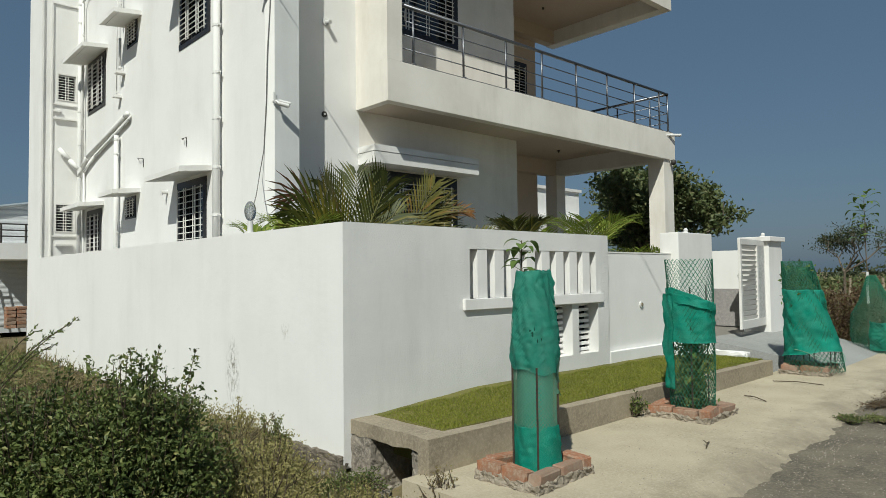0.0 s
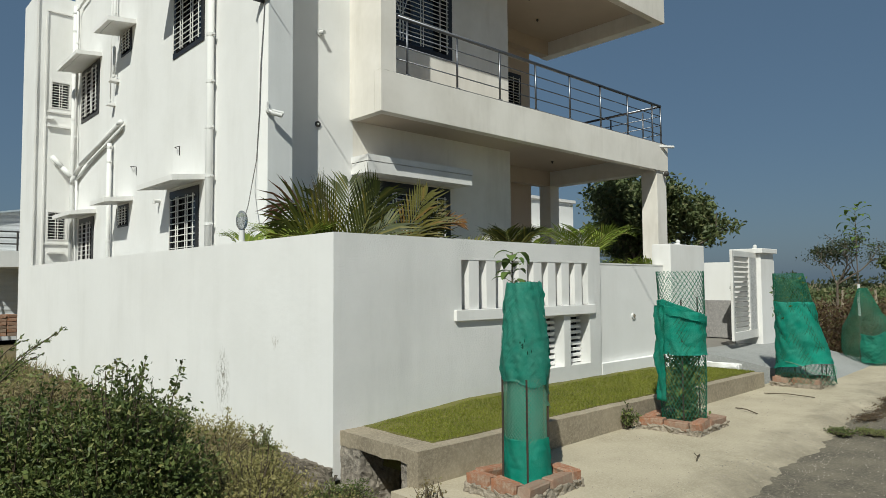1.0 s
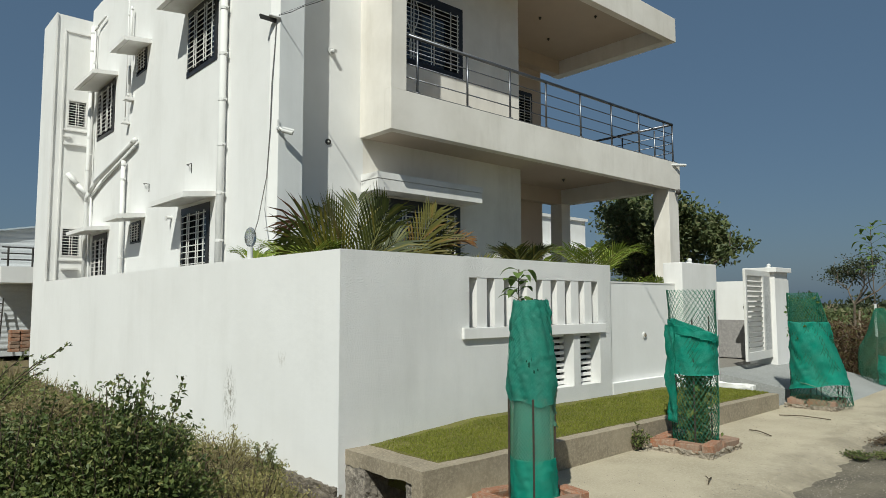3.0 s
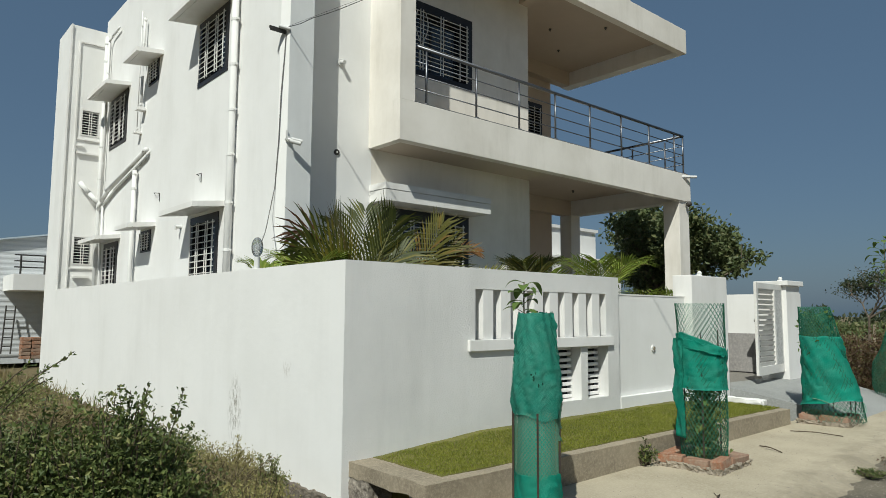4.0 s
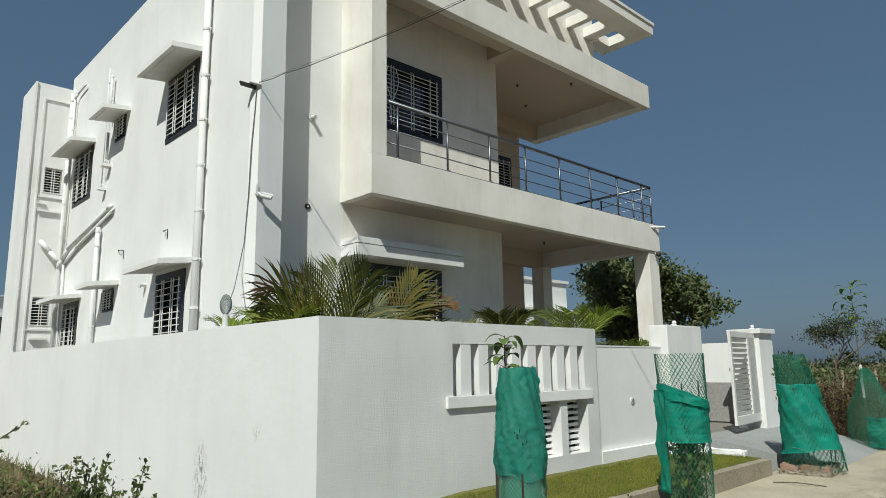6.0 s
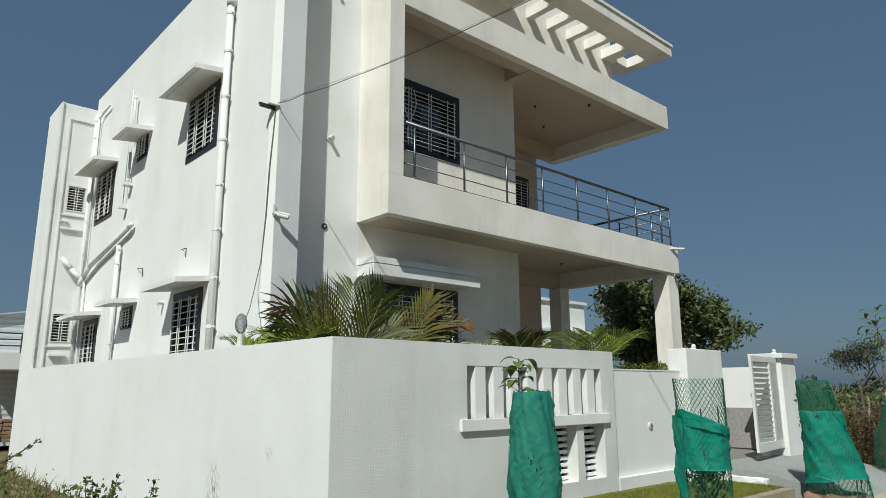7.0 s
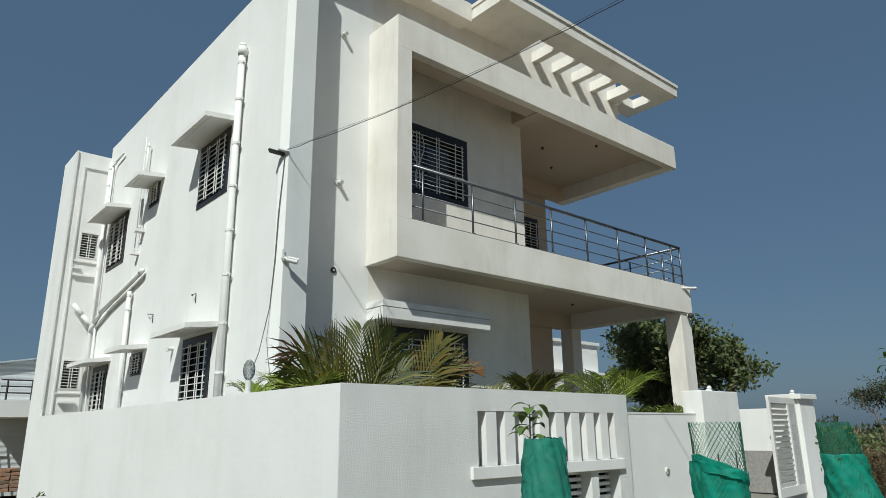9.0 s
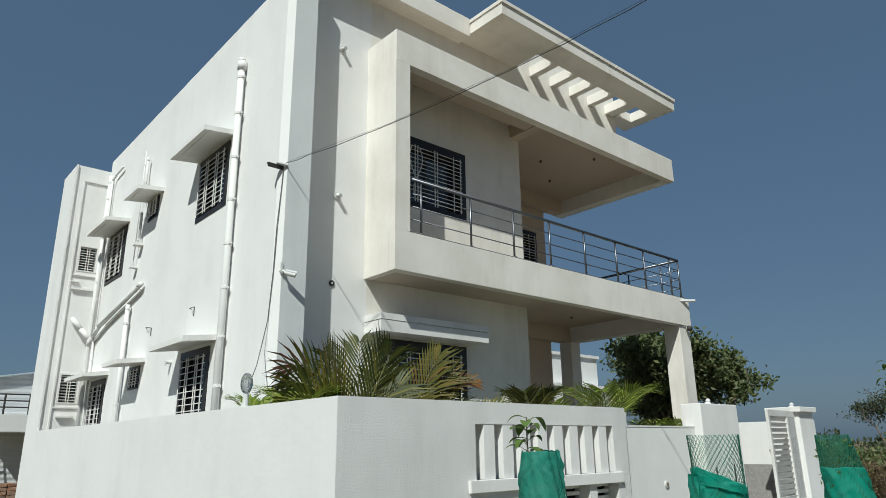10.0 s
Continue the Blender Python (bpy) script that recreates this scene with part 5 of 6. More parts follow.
# ---- tree guards on the apron ----
def cloth_mat(name, base, seed_scale):
    m = bpy.data.materials.new(name)
    m.use_nodes = True
    nt = m.node_tree
    p = nt.nodes["Principled BSDF"]
    p.inputs["Roughness"].default_value = 0.75
    dark = tuple(c * 0.72 for c in base)
    pale = (base[0] + 0.10, base[1] * 0.98 + 0.02, base[2] * 1.0 + 0.03)
    col = mixed(m, ramp(m, noisy(m, seed_scale, 5), [(0.35, (0, 0, 0)), (0.7, (1, 1, 1))]), base, pale)
    weave = noisy(m, 220, 2)
    col = mixed(m, ramp(m, weave, [(0.4, (0, 0, 0)), (0.62, (1, 1, 1))]), dark, col)
    wire(m, col, p.inputs["Base Color"])
    bump(m, weave, 0.4, 0.002)
    tr = nt.nodes.new("ShaderNodeBsdfTranslucent")
    wire(m, col, tr.inputs["Color"])
    mix = nt.nodes.new("ShaderNodeMixShader")
    mix.inputs[0].default_value = 0.25
    wire(m, p.outputs[0], mix.inputs[1])
    wire(m, tr.outputs[0], mix.inputs[2])
    wire(m, mix.outputs[0], nt.nodes["Material Output"].inputs["Surface"])
    return m


M_CLOTH = cloth_mat("green_shade_cloth", (0.015, 0.48, 0.345), 7)
M_CLOTHOLD = cloth_mat("weathered_shade_cloth", (0.045, 0.42, 0.31), 14)
M_NET = two_scale("green_plastic_net", (0.010, 0.10, 0.055), (0.02, 0.15, 0.085), (0.06, 0.20, 0.13), 3, 40, 0.5, 0.001)
M_NETPALE = two_scale("faded_green_net", (0.10, 0.27, 0.18), (0.16, 0.36, 0.26), (0.22, 0.40, 0.30), 3, 40, 0.5, 0.001)
M_NETOVER = two_scale("weathered_green_net", (0.03, 0.38, 0.27), (0.07, 0.42, 0.31), (0.13, 0.46, 0.35), 4, 40, 0.5, 0.001)
M_NETDARK = two_scale("shaded_cloth_lining", (0.004, 0.05, 0.032), (0.008, 0.08, 0.05), (0.01, 0.1, 0.06), 9, 60, 0.8, 0.001)
M_STAKE = two_scale("dark_iron_stake", (0.03, 0.026, 0.022), (0.06, 0.045, 0.035), (0.09, 0.06, 0.04), 5, 60, 0.7, 0.002)


def skin(profile, centre, lean=(0, 0), wob=0.06, seed=0.0):
    """A guard's surface: profile of (z, radius, shift x, shift y); u goes once round."""
    def at(u, z, out=0.0):
        for (z0, r0_, a0, b0), (z1, r1_, a1, b1) in zip(profile, profile[1:]):
            if z <= z1 or (z1, r1_, a1, b1) == profile[-1]:
                f = (z - z0) / (z1 - z0)
                rr, sx, sy = r0_ + (r1_ - r0_) * f, a0 + (a1 - a0) * f, b0 + (b1 - b0) * f
                break
        ang = 2 * math.pi * u
        rr *= 1 + wob * noise.noise((math.cos(ang) * 1.4, math.sin(ang) * 1.4, z * 2.0 + seed))
        rr += out
        return Vector((centre[0] + sx + rr * math.cos(ang), centre[1] + sy + rr * math.sin(ang), z))
    return at


def net_mesh(at, z0, z1, around, rows, r=0.0028, open_part=None):
    """Crossing plastic strands laid over the guard."""
    bm = bmesh.new()
    step = (z1 - z0) / rows
    for way in (1, -1):
        for k in range(around):
            prev = None
            for i in range(rows + 1):
                u = (k + way * i * 0.5) / around
                z = z0 + step * i
                p = at(u, z, 0.003 * way)
                if prev is not None:
                    rod(bm, prev, p, r, 3, None, False)
                prev = p
    return bm


def cloth_mesh(at, z0, z1, u0=0.0, u1=1.0, fold=0.012, seed=0.0, top=None, bottom=None, nu=64, nz=36, out=0.008):
    bm = bmesh.new()
    g = {}
    for i in range(nu + 1):
        u = u0 + (u1 - u0) * i / nu
        a = z0 + (bottom(u) if bottom else 0)
        b = z1 + (top(u) if top else 0)
        for j in range(nz + 1):
            z = a + (b - a) * j / nz
            e = out + fold * (0.5 * noise.noise((u * 8, z * 5, seed)) + 0.35 * noise.noise((u * 4, z * 15 + 3 * math.sin(6.283 * u), seed + 3)) + 0.75 * noise.noise((u * 19 + z * 5, z * 3.5, seed + 4)) + 0.3 * noise.noise((u * 30, z * 30, seed + 6)))
            g[i, j] = bm.verts.new(at(u, z, e))
    for i in range(nu):
        for j in range(nz):
            bm.faces.new((g[i, j], g[i + 1, j], g[i + 1, j + 1], g[i, j + 1]))
    bmesh.ops.solidify(bm, geom=bm.faces[:], thickness=0.003)
    return bm


M_BRICK = two_scale("red_clay_brick", (0.30, 0.12, 0.06), (0.23, 0.15, 0.105), (0.36, 0.29, 0.22), 9, 30, 0.9, 0.006)
_p = M_BRICK.node_tree.nodes["Principled BSDF"]
_info = M_BRICK.node_tree.nodes.new("ShaderNodeObjectInfo")
_old = _p.inputs["Base Color"].links[0].from_socket
wire(M_BRICK, mixed(M_BRICK, ramp(M_BRICK, _info.outputs["Random"], [(0.4, (0, 0, 0)), (1.0, (0.7, 0.7, 0.7))]), _old, (0.25, 0.20, 0.155)), _p.inputs["Base Color"])
M_MORTAR = two_scale("grey_crumbling_mortar", (0.31, 0.265, 0.205), (0.19, 0.165, 0.13), (0.40, 0.35, 0.28), 7, 30, 0.95, 0.03)


def worn_brick(seed):
    r = random.Random(seed)
    bm = boxes((-0.105, -0.05, -0.043, 0.105, 0.05, 0.043))
    soften(bm, 0.009, 1)
    for v in bm.verts:
        v.co += Vector((r.uniform(-1, 1), r.uniform(-1, 1), r.uniform(-1, 1))) * 0.007
    return finish("brick", bm, M_BRICK)


BRICKS = [worn_brick(k) for k in range(4)]


def brick_ring(label, x0, y0, x1, y1, base, turn, seed):
    """A low square ring of loose bricks bedded in mortar."""
    r = random.Random(seed)
    cx, cy = (x0 + x1) / 2, (y0 + y1) / 2
    t = thing("brick_ring", label, "planter", (cx, cy, base), "brick rings round the saplings")
    spin = Matrix.Translation((cx, cy, 0)) @ Matrix.Rotation(radians(turn), 4, "Z")
    w, d = (x1 - x0) / 2, (y1 - y0) / 2
    for side in range(4):
        ln = (w if side % 2 == 0 else d) * 2 - 0.11
        n = max(2, round(ln / 0.225))
        off = d if side % 2 == 0 else w
        for i in range(n):
            f = -ln / 2 + ln * (i + 0.5) / n - 0.05
            m = spin @ Matrix.Rotation(radians(90 * side), 4, "Z") @ Matrix.Translation((f, -off + 0.055, base + 0.075 + r.uniform(-0.008, 0.008))) @ \
                Matrix.Rotation(radians(r.uniform(-5, 5)), 4, "Z") @ Matrix.Rotation(radians(r.uniform(-4, 4)), 4, "Y")
            share("brick", BRICKS[r.randrange(4)], t, m @ Matrix.Diagonal((ln / n / 0.222, 1, 1, 1)))
    for side in range(4):
        ln = (w if side % 2 == 0 else d) * 2
        off = d if side % 2 == 0 else w
        bm = rough_block(-ln / 2 - 0.008, -off - 0.006, base - 0.06, ln / 2 - 0.1, -off + 0.115, base + 0.055, 20, 0.024)
        bmesh.ops.transform(bm, matrix=spin @ Matrix.Rotation(radians(90 * side), 4, "Z"), verts=bm.verts[:])
        part("mortar_bed", bm, M_MORTAR, t)
    bm = rough_block(-w + 0.08, -d + 0.08, base - 0.1, w - 0.08, d - 0.08, base + 0.05, 6, 0.02)
    bmesh.ops.transform(bm, matrix=spin, verts=bm.verts[:])
    part("soil", bm, M_SOIL, t)
    return t


brick_ring("ring of worn red bricks and mortar on the apron", 0.26, -1.79, 0.91, -1.24, 0.03, 3, 1)
brick_ring("ring of worn red bricks and mortar on the apron", 2.82, -1.68, 3.46, -1.06, 0.05, 2, 2)
brick_ring("ring of worn red bricks and mortar on the apron", 6.26, -1.56, 6.86, -0.98, 0.09, 6, 3)


def stake(parent, x, y, z0, z1, lean=0.0):
    bm = bmesh.new()
    rod(bm, (x, y, z0), (x + lean, y, z1), 0.0075, 6)
    part("stake", bm, M_STAKE, parent)


# first guard: wrapped above and below, bare net between
g1 = thing("tree_guard", "tree guard of green shade cloth over plastic net on iron stakes", "tree guard", (0.60, -1.5, 0.05), "tree guards")
s1 = skin([(0.05, 0.158, 0.02, -0.01), (0.20, 0.150, 0.01, 0), (0.40, 0.146, 0, 0), (0.76, 0.147, 0, 0), (0.84, 0.156, 0, 0), (0.95, 0.157, 0, 0), (1.08, 0.151, 0, 0), (1.22, 0.140, 0, 0), (1.36, 0.126, 0.0, 0), (1.50, 0.112, 0.005, 0)], (0.61, -1.51), wob=0.07, seed=1)
part("net", net_mesh(s1, 0.36, 0.80, 36, 28, 0.0022), M_NETPALE, g1, "pale green diamond net")
part("upper_cloth", cloth_mesh(s1, 0.78, 1.47, fold=0.026, seed=1, out=0.008, nu=110, nz=70, top=lambda u: 0.016 * noise.noise((u * 9, 0, 0)) + 0.010 * noise.noise((u * 45, 0, 0)), bottom=lambda u: 0.05 * noise.noise((u * 7, 4, 0)) + 0.015 * noise.noise((u * 40, 4, 0)) - 0.05 * max(0, math.cos(6.283 * (u - 0.86)))), M_CLOTHOLD, g1, "weathered green cloth wrap", True)
part("outer_net", net_mesh(lambda u, z, out: s1(u, z, out + 0.009), 0.82, 1.46, 38, 42, 0.0010), M_NETOVER, g1, "net drawn tight over the cloth")
part("torn_seam", cloth_mesh(s1, 0.98, 1.48, u0=0.80, u1=0.90, fold=0.035, seed=31, nu=26, nz=60, out=0.012, top=lambda u: 0.02 * noise.noise((u * 60, 0, 0)), bottom=lambda u: 0.08 * noise.noise((u * 50, 4, 0))), M_CLOTHOLD, g1, "torn frayed cloth seam", True)
part("loose_end", cloth_mesh(s1, 0.62, 0.86, u0=0.80, u1=0.89, fold=0.05, seed=37, nu=22, nz=30, out=0.020, bottom=lambda u: 0.09 * noise.noise((u * 40, 4, 0))), M_NETPALE, g1, "frayed hanging net end", True)
# Tears are patches laid on the cloth, with the hole's shade in their colour.
for k, (u, z, w, h) in enumerate(((0.60, 1.03, 0.010, 0.028), (0.63, 0.99, 0.006, 0.02), (0.585, 1.06, 0.006, 0.012), (0.655, 1.0, 0.005, 0.015), (0.615, 1.065, 0.004, 0.02))):
    bm = bmesh.new()
    bm.faces.new([bm.verts.new(s1(u + w * math.cos(q * 0.785) * (0.7 + 0.3 * math.sin(q * 9 + k)), z + h * math.sin(q * 0.785) * (0.7 + 0.3 * math.cos(q * 7 + k)), 0.024)) for q in range(8)])
    bmesh.ops.solidify(bm, geom=bm.faces[:], thickness=0.004)
    part("tear", bm, M_NETDARK, g1, "dark patch on the cloth for the shade inside a tear")
part("lower_cloth", cloth_mesh(s1, 0.04, 0.39, fold=0.016, seed=5, out=0.010, nu=90, nz=40, top=lambda u: 0.012 * noise.noise((u * 20, 2, 0))), M_CLOTH, g1, "bright green cloth wrap", True)
part("inner_cloth", cloth_mesh(s1, 0.30, 0.82, fold=0.010, seed=8, out=-0.02), M_CLOTH, g1, "cloth seen through the net", True)
for a in (3.92, 2.42, 0.7, 5.35):
    stake(g1, 0.61 + 0.160 * math.cos(a), -1.51 + 0.160 * math.sin(a), 0.02, 0.80)

g2 = thing("tree_guard", "tree guard of plastic net half wrapped in torn green cloth", "tree guard", (3.14, -1.37, 0.05), "tree guards")
s2 = skin([(0.06, 0.20, 0, 0), (0.6, 0.215, 0, 0), (1.1, 0.215, -0.01, 0), (1.60, 0.225, -0.02, 0)], (3.15, -1.38), wob=0.10, seed=4)
part("net", net_mesh(s2, 0.08, 1.575, 34, 48, 0.0022), M_NET, g2, "dark green diamond net")
part("cloth", cloth_mesh(s2, 0.77, 1.20, fold=0.022, seed=11, top=lambda u: 0.10 * math.cos(6.283 * (u - 0.40)) + 0.03 * noise.noise((u * 12, 0, 0)), bottom=lambda u: 0.012 * noise.noise((u * 12, 4, 0))), M_CLOTH, g2, "torn green cloth wrap", True)
part("cloth_flap", cloth_mesh(s2, 0.32, 1.24, u0=0.35, u1=0.46, fold=0.03, seed=13, nu=14, out=0.035), M_CLOTH, g2, "hanging cloth end", True)
part("frayed_hem", cloth_mesh(s2, 1.19, 1.27, u0=0.40, u1=0.90, fold=0.022, seed=17, nu=60, nz=8, out=0.018, top=lambda u: -0.17 * (u - 0.4) / 0.5 + 0.03 * noise.noise((u * 40, 0, 0)), bottom=lambda u: -0.17 * (u - 0.4) / 0.5 + 0.04 * noise.noise((u * 50, 3, 0))), M_CLOTH, g2, "frayed rolled hem", True)
for a, z1 in ((-0.35, 1.32), (3.6, 1.30), (1.5, 1.2)):
    stake(g2, 3.15 + 0.20 * math.cos(a), -1.38 + 0.20 * math.sin(a), 0.05, z1)

g3 = thing("tree_guard", "leaning tree guard of green cloth over plastic net", "tree guard", (6.56, -1.28, 0.1), "tree guards")
s3 = skin([(0.12, 0.37, 0.04, -0.04), (0.6, 0.30, -0.01, 0.0), (1.2, 0.225, -0.08, 0.07), (1.6, 0.18, -0.12, 0.11)], (6.56, -1.29), wob=0.10, seed=9)
part("net", net_mesh(s3, 0.14, 1.58, 40, 40, 0.0030), M_NET, g3, "green diamond net")
part("cloth", cloth_mesh(s3, 0.36, 1.20, fold=0.035, seed=21, top=lambda u: 0.02 * noise.noise((u * 9, 0, 0)), bottom=lambda u: 0.05 * noise.noise((u * 6, 4, 0)) + 0.06 * math.cos(6.283 * (u - 0.75))), M_CLOTH, g3, "draped green cloth", True)
part("inner_net", net_mesh(skin([(1.15, 0.20, -0.08, 0.07), (1.55, 0.15, -0.12, 0.11)], (6.56, -1.29)), 1.15, 1.5, 30, 12, 0.004), M_NET, g3)
for a in (3.6, 4.4, 5.2, 0.4):
    stake(g3, 6.56 + 0.28 * math.cos(a), -1.29 + 0.28 * math.sin(a), 0.1, 0.55)
bm = bmesh.new()
tube(bm, [s3(0.45 + 0.5 * k / 24, 0.34 + 0.10 * math.cos(k / 24 * 6.283) * 0.8, 0.02) for k in range(25)], 0.0045, 6)
part("tie_rope", bm, M_NETPALE, g3, "pale rope tied round the guard", True)

g4 = thing("tree_guard", "sagging cone of green plastic net round a sapling", "tree guard", (9.44, -1.19, 0.1), "tree guards")
s4 = skin([(0.10, 0.34, 0.10, -0.10), (0.35, 0.38, 0.07, -0.08), (0.72, 0.37, 0.06, -0.06), (0.95, 0.22, 0.03, -0.02), (1.36, 0.06, 0, 0)], (9.48, -1.24), wob=0.16, seed=14)
part("net", net_mesh(s4, 0.10, 1.36, 44, 44, 0.0032), M_NET, g4, "loose green diamond net")
part("cloth", cloth_mesh(s4, 0.16, 0.62, fold=0.05, seed=25, out=-0.05, u0=0.46, u1=0.74, top=lambda u: 0.12 * noise.noise((u * 5, 0, 0))), M_CLOTH, g4, "cloth slumped inside the net", True)


# saplings inside the guards
def sapling(label, at, top, leaves, size, seed, low=0.6, wide=0.10, pale=0.0):
    r = random.Random(seed)
    t = thing("sapling", label, "sapling", at, "saplings in the guards")
    p = Vector(at)
    pts = [p + Vector((0.03 * noise.noise((k * 0.5, seed, 0)), 0.03 * noise.noise((k * 0.5, seed, 5)), (top - p.z) * k / 10)) for k in range(11)]
    bm = bmesh.new()
    rings = [[bm.verts.new(q + Vector((math.cos(s * 1.047), math.sin(s * 1.047), 0)) * 0.014 * (1 - 0.07 * k)) for s in range(6)] for k, q in enumerate(pts)]
    for k in range(10):
        for s in range(6):
            bm.faces.new((rings[k][s], rings[k][(s + 1) % 6], rings[k + 1][(s + 1) % 6], rings[k + 1][s]))
    part("stem", bm, M_BARK, t)
    if pale:
        bm = bmesh.new()
        tube(bm, [pts[k] + Vector((0.004, 0, 0)) for k in range(3, int(pale * 10) + 1)], 0.02, 8)
        part("stem_wrap", bm, M_PLASTIC, t, "pale wrapping on the stem")
    for k in range(leaves):
        f = low + (1 - low) * (k + 0.5) / leaves
        i = min(int(f * 10), 9)
        q = pts[i].lerp(pts[i + 1], f * 10 - i)
        a = k * 2.4 + r.uniform(-0.4, 0.4)
        out = Vector((math.cos(a), math.sin(a), r.uniform(0.1, 0.7))).normalized()
        side = out.cross(Vector((0, 0, 1))).normalized()
        start = q + out * wide * r.uniform(0.3, 1.0)
        ln, wd = size * r.uniform(0.7, 1.15), size * r.uniform(0.38, 0.52)
        bm = bmesh.new()
        rod(bm, q, start, 0.003, 4, 0.002, False)
        rows = []
        droop = r.uniform(0.5, 1.3)
        for j in range(6):
            g = j / 5
            c = start + out * ln * g * (1 - 0.25 * droop * g) + Vector((0, 0, -droop * 0.55 * ln * g * g))
            w = wd * 0.5 * math.sin(math.pi * (0.06 + 0.90 * g)) ** 0.8 if j < 5 else 0.002
            lift = Vector((0, 0, 0.25 * w))
            rows.append([bm.verts.new(c + side * w + lift), bm.verts.new(c), bm.verts.new(c - side * w + lift)])
        for j in range(5):
            for s in (0, 1):
                bm.faces.new((rows[j][s], rows[j][s + 1], rows[j + 1][s + 1], rows[j + 1][s]))
        part("leaf", bm, M_LEAF, t, smooth=True)
    return t


sapling("sapling with broad drooping leaves above its guard", (0.555, -1.455, 0.08), 1.69, 15, 0.155, 81, low=0.85, wide=0.05)
sapling("young sapling hidden inside the net", (3.14, -1.37, 0.1), 0.80, 16, 0.16, 82, low=0.15, wide=0.08)
sapling("sapling inside the leaning guard", (6.50, -1.22, 0.12), 1.45, 12, 0.15, 83, low=0.35, wide=0.08)
sapling("tall thin sapling with a wrapped pale stem", (9.44, -1.19, 0.12), 2.72, 30, 0.19, 84, low=0.68, wide=0.18, pale=0.5)
r5 = random.Random(90)
inner = [leaf_spot(r5, Vector((3.15 + r5.gauss(0, 0.075), -1.38 + r5.gauss(0, 0.075), r5.uniform(0.12, 0.78))), 0.07, 0.028) for _ in range(900)]
tagged(new("guard_weeds", leaf_mesh("guard_weeds", inner, M_BUSH)), "dark weeds filling a tree guard", "weeds", kind="stuff")
inner = [leaf_spot(r5, Vector((6.48 + r5.gauss(0, 0.09), -1.20 + r5.gauss(0, 0.09), r5.uniform(0.9, 1.5))), 0.06, 0.03) for _ in range(500)]
tagged(new("net_leaves", leaf_mesh("net_leaves", inner, M_LEAF)), "green leaves crowding the net", "leaves", kind="stuff")

# ---- neighbouring buildings ----
M_TIN = two_scale("pale_corrugated_sheet", (0.58, 0.60, 0.62), (0.48, 0.50, 0.51), (0.64, 0.66, 0.67), 0.7, 30, 0.45, 0.002, 0.0)
M_BLUEROOF = two_scale("pale_blue_roof_sheet", (0.45, 0.52, 0.58), (0.38, 0.45, 0.5), (0.52, 0.58, 0.63), 0.7, 30, 0.5, 0.002)
shed = thing("shed", "pale corrugated metal shed with a concrete balcony", "shed", (-3, 20, 0.3))
bm = bmesh.new()
n = 26
prev = None
for i in range(n * 4 + 1):
    z = 0.2 + 3.9 * i / (n * 4)
    d = (0.0, 0.009, 0.009, 0.0)[i % 4]
    row = (bm.verts.new((-7.0, 17.4 - d, z)), bm.verts.new((2.6, 17.4 - d, z)))
    if prev:
        bm.faces.new((prev[0], prev[1], row[1], row[0]))
    prev = row
bmesh.ops.bisect_plane(bm, geom=bm.verts[:] + bm.edges[:] + bm.faces[:], plane_co=(-0.18, 17.4, 3.42), plane_no=(-0.18, 0, 1), clear_outer=True)
part("front_sheet", bm, M_TIN, shed, "ribbed metal sheet wall")
part("body", boxes((-7.0, 17.42, 0.0, 2.6, 24.0, 2.1)), M_TIN, shed)
bm = boxes((-7.2, 17.25, 3.42, 2.8, 24.0, 3.46))
for v in bm.verts:
    v.co.z += 0.18 * (v.co.x + 0.18)
part("roof", bm, M_BLUEROOF, shed, "low pitched pale sheet roof")
part("balcony", boxes((-0.05, 15.7, 2.0, 2.6, 17.38, 2.42)), M_WALL, shed, "white concrete balcony slab")
rail_bm = bmesh.new()
rod(rail_bm, (0, 0, 0), (0, 0, 0.5), 0.025, 6)
rail_mesh = finish("balcony_post", rail_bm, M_DARK)
for k in range(5):
    share("balcony_post", rail_mesh, shed, Matrix.Translation((0.1 + 0.55 * k, 15.76, 2.42)))
for z in (2.60, 2.76, 2.92):
    bm = bmesh.new()
    rod(bm, (-0.05, 15.76, z), (2.6, 15.76, z), 0.018, 6)
    part("balcony_rail", bm, M_DARK, shed)
ladder = thing("ladder", "dark metal ladder against the shed", "ladder", (0.0, 17.0, 0.3))
for dx in (0.0, 0.22):
    bm = bmesh.new()
    rod(bm, (-0.06 + dx, 16.9, 0.3), (0.04 + dx, 17.2, 1.6), 0.02, 6)
    part("stile", bm, M_DARK, ladder)
for k in range(5):
    bm = bmesh.new()
    z = 0.5 + 0.24 * k
    f = (z - 0.3) / 1.3
    rod(bm, (-0.06 + 0.1 * f, 16.9 + 0.3 * f, z), (0.16 + 0.1 * f, 16.9 + 0.3 * f, z), 0.014, 6)
    part("rung", bm, M_DARK, ladder)
pile = thing("brick_pile", "neat stack of orange-red bricks on bare soil", "brick pile", (0.35, 15.2, 0.2))
for k in range(6):
    for i in range(2):
        for j in range(3):
            share("brick", BRICKS[(k + i + j) % 4], pile, Matrix.Translation((0.22 + 0.225 * i, 15.05 + 0.11 * j, 0.30 + 0.09 * k)) @ Matrix.Rotation(0.05 * ((k * 7 + i * 3 + j) % 5 - 2), 4, "Z"))
nb = thing("neighbour_house", "plain white flat-roofed house behind the trees", "house", (18, 13, 0))
part("upper_wall", boxes((12.0, 11.6, 0.0, 19.2, 17, 4.72)), M_WALL, nb)
part("parapet", boxes((11.9, 11.52, 4.72, 19.28, 17, 4.83)), M_TRIM, nb)
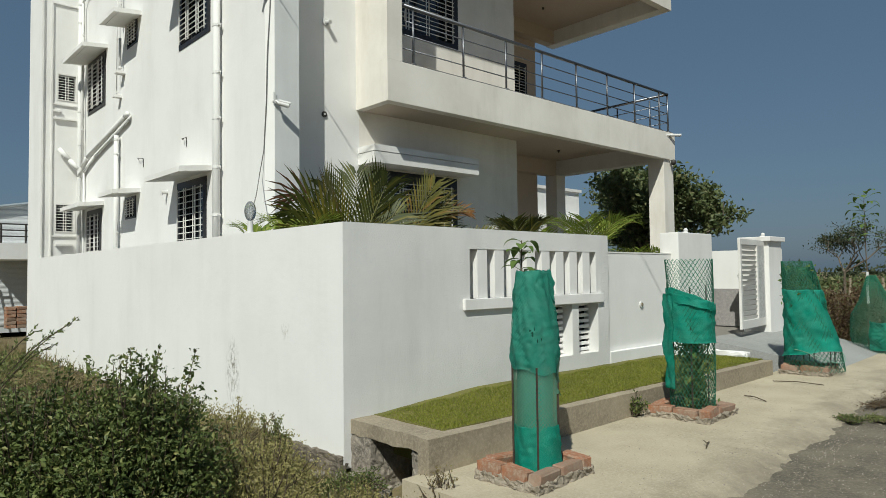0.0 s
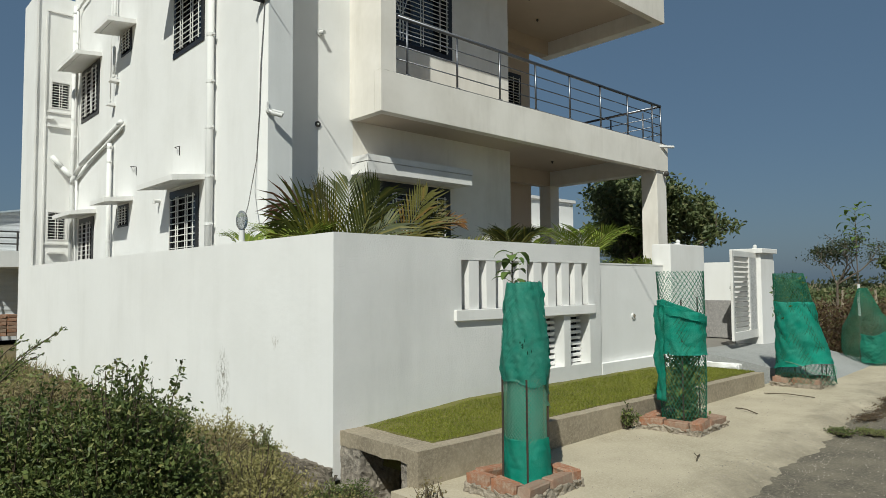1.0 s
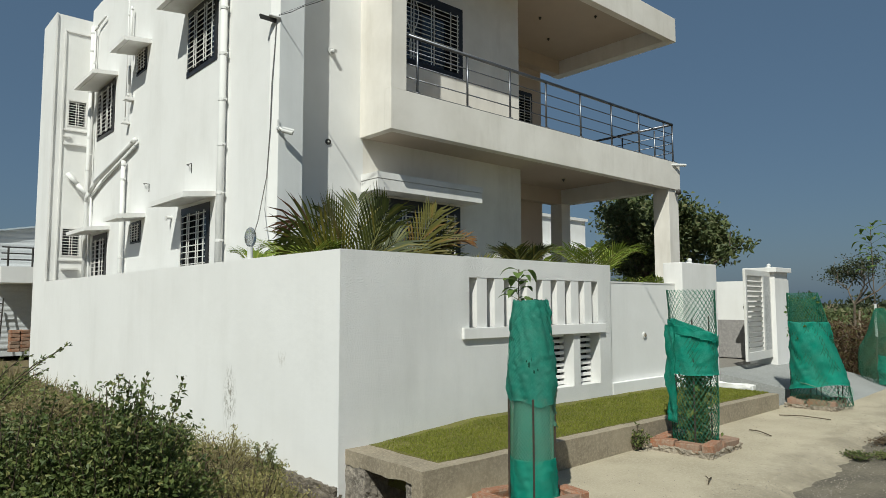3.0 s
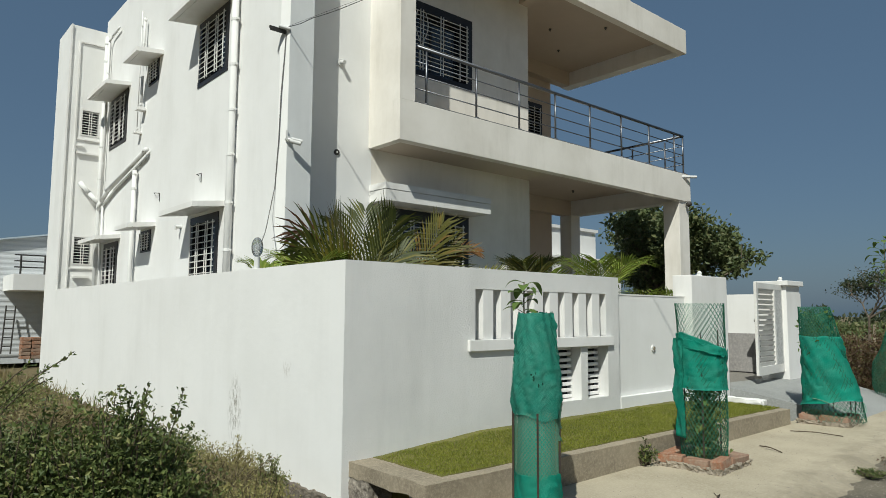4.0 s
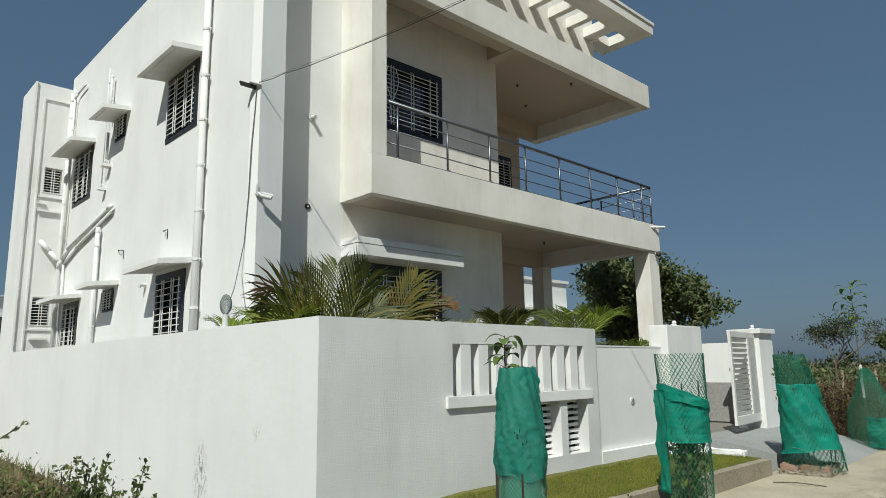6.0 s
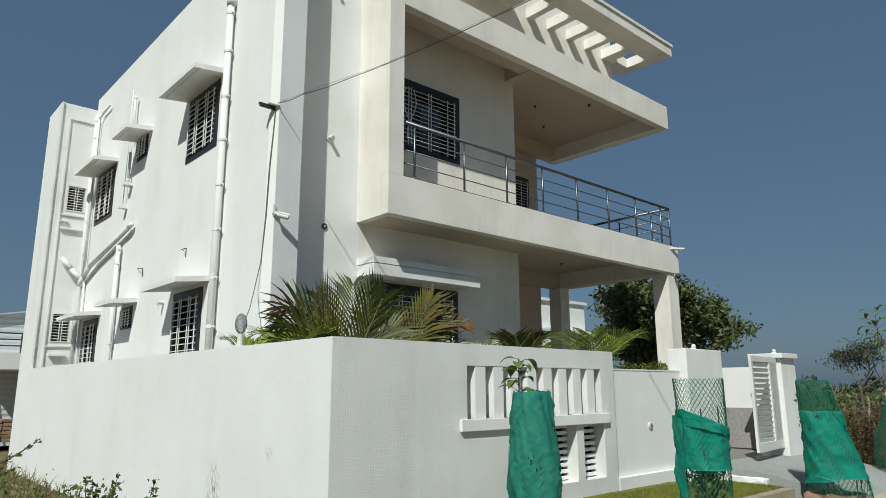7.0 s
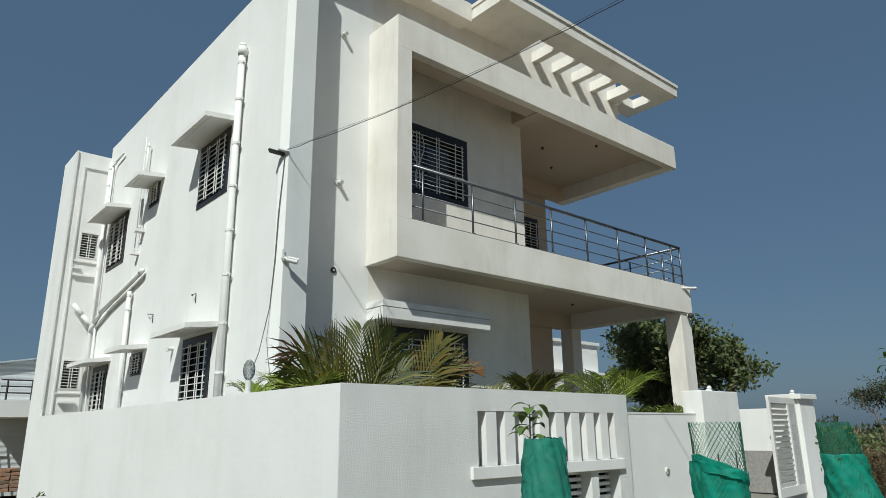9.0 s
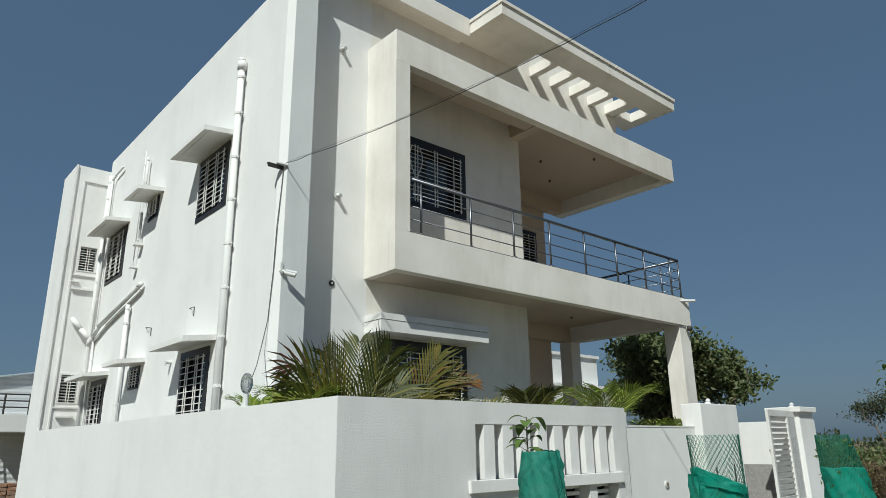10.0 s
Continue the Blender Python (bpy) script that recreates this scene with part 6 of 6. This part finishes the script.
part("lower_wall", boxes((12.0, 11.2, 0.0, 20.3, 11.6, 3.52)), M_WALL, nb)
part("ledge", boxes((11.9, 11.1, 3.52, 20.4, 11.6, 3.62), (19.2, 11.6, 3.52, 20.4, 17, 3.62)), M_TRIM, nb)

solid("wall_footing", rough_block(-0.04, 0.0, -0.5, -0.003, 1.7, -0.02, 40, 0.02), M_FOOT, "dark rubble footing below the plastered wall", "wall footing", kind="structure")

# ---- loose bits on the ground ----
r6 = random.Random(101)
vs, fs = [], []
for i in range(6800):
    if i < 3400:
        x, y = r6.uniform(-0.4, 9), r6.uniform(-4.2, -2.2)
        s = r6.uniform(0.003, 0.012)
        z = max(-0.035 + 0.011 * max(0, x), apron_height(x, y) if y > road_edge(x) else -1)
    else:
        x = r6.uniform(0, 9)
        y = road_edge(x) + 1.5 * r6.random() ** 2
        s = r6.uniform(0.003, 0.009)
        z = max(-0.035 + 0.011 * x, apron_height(x, y))
    k = len(vs)
    h = s * r6.uniform(0.5, 1.0)
    a = r6.uniform(0, 6.283)
    ring = [(x + s * math.cos(a + q * 1.571) * r6.uniform(0.7, 1.2), y + s * math.sin(a + q * 1.571) * r6.uniform(0.7, 1.2), z - 0.004) for q in range(4)]
    vs += ring + [(x + r6.uniform(-0.3, 0.3) * s, y + r6.uniform(-0.3, 0.3) * s, z + h)]
    fs += [(k, k + 1, k + 4), (k + 1, k + 2, k + 4), (k + 2, k + 3, k + 4), (k + 3, k, k + 4)]
me = bpy.data.meshes.new("gravel")
me.from_pydata(vs, [], fs)
me.materials.append(M_ROUGH)
tagged(new("gravel", me), "loose grit and pebbles along the road edge", "gravel", kind="stuff")
for x, y, a, ln in ((2.05, -2.05, 20, 0.20), (4.2, -1.65, 60, 0.35), (5.6, -1.75, 100, 0.55), (3.2, -1.0, 10, 0.4)):
    bm = bmesh.new()
    z = ground_height(x, y) + 0.012
    c, s = math.cos(radians(a)) * ln, math.sin(radians(a)) * ln
    tube(bm, [Vector((x, y, z)), Vector((x + c * 0.5, y + s * 0.5, z + 0.015)), Vector((x + c, y + s, z))], 0.006, 5)
    tube(bm, [Vector((x + c * 0.4, y + s * 0.4, z + 0.01)), Vector((x + c * 0.55 - s * 0.15, y + s * 0.55 + c * 0.15, z + 0.03))], 0.004, 5)
    solid("twig", bm, M_TWIG, "dry twig lying on the concrete", "twig", "twigs on the apron")
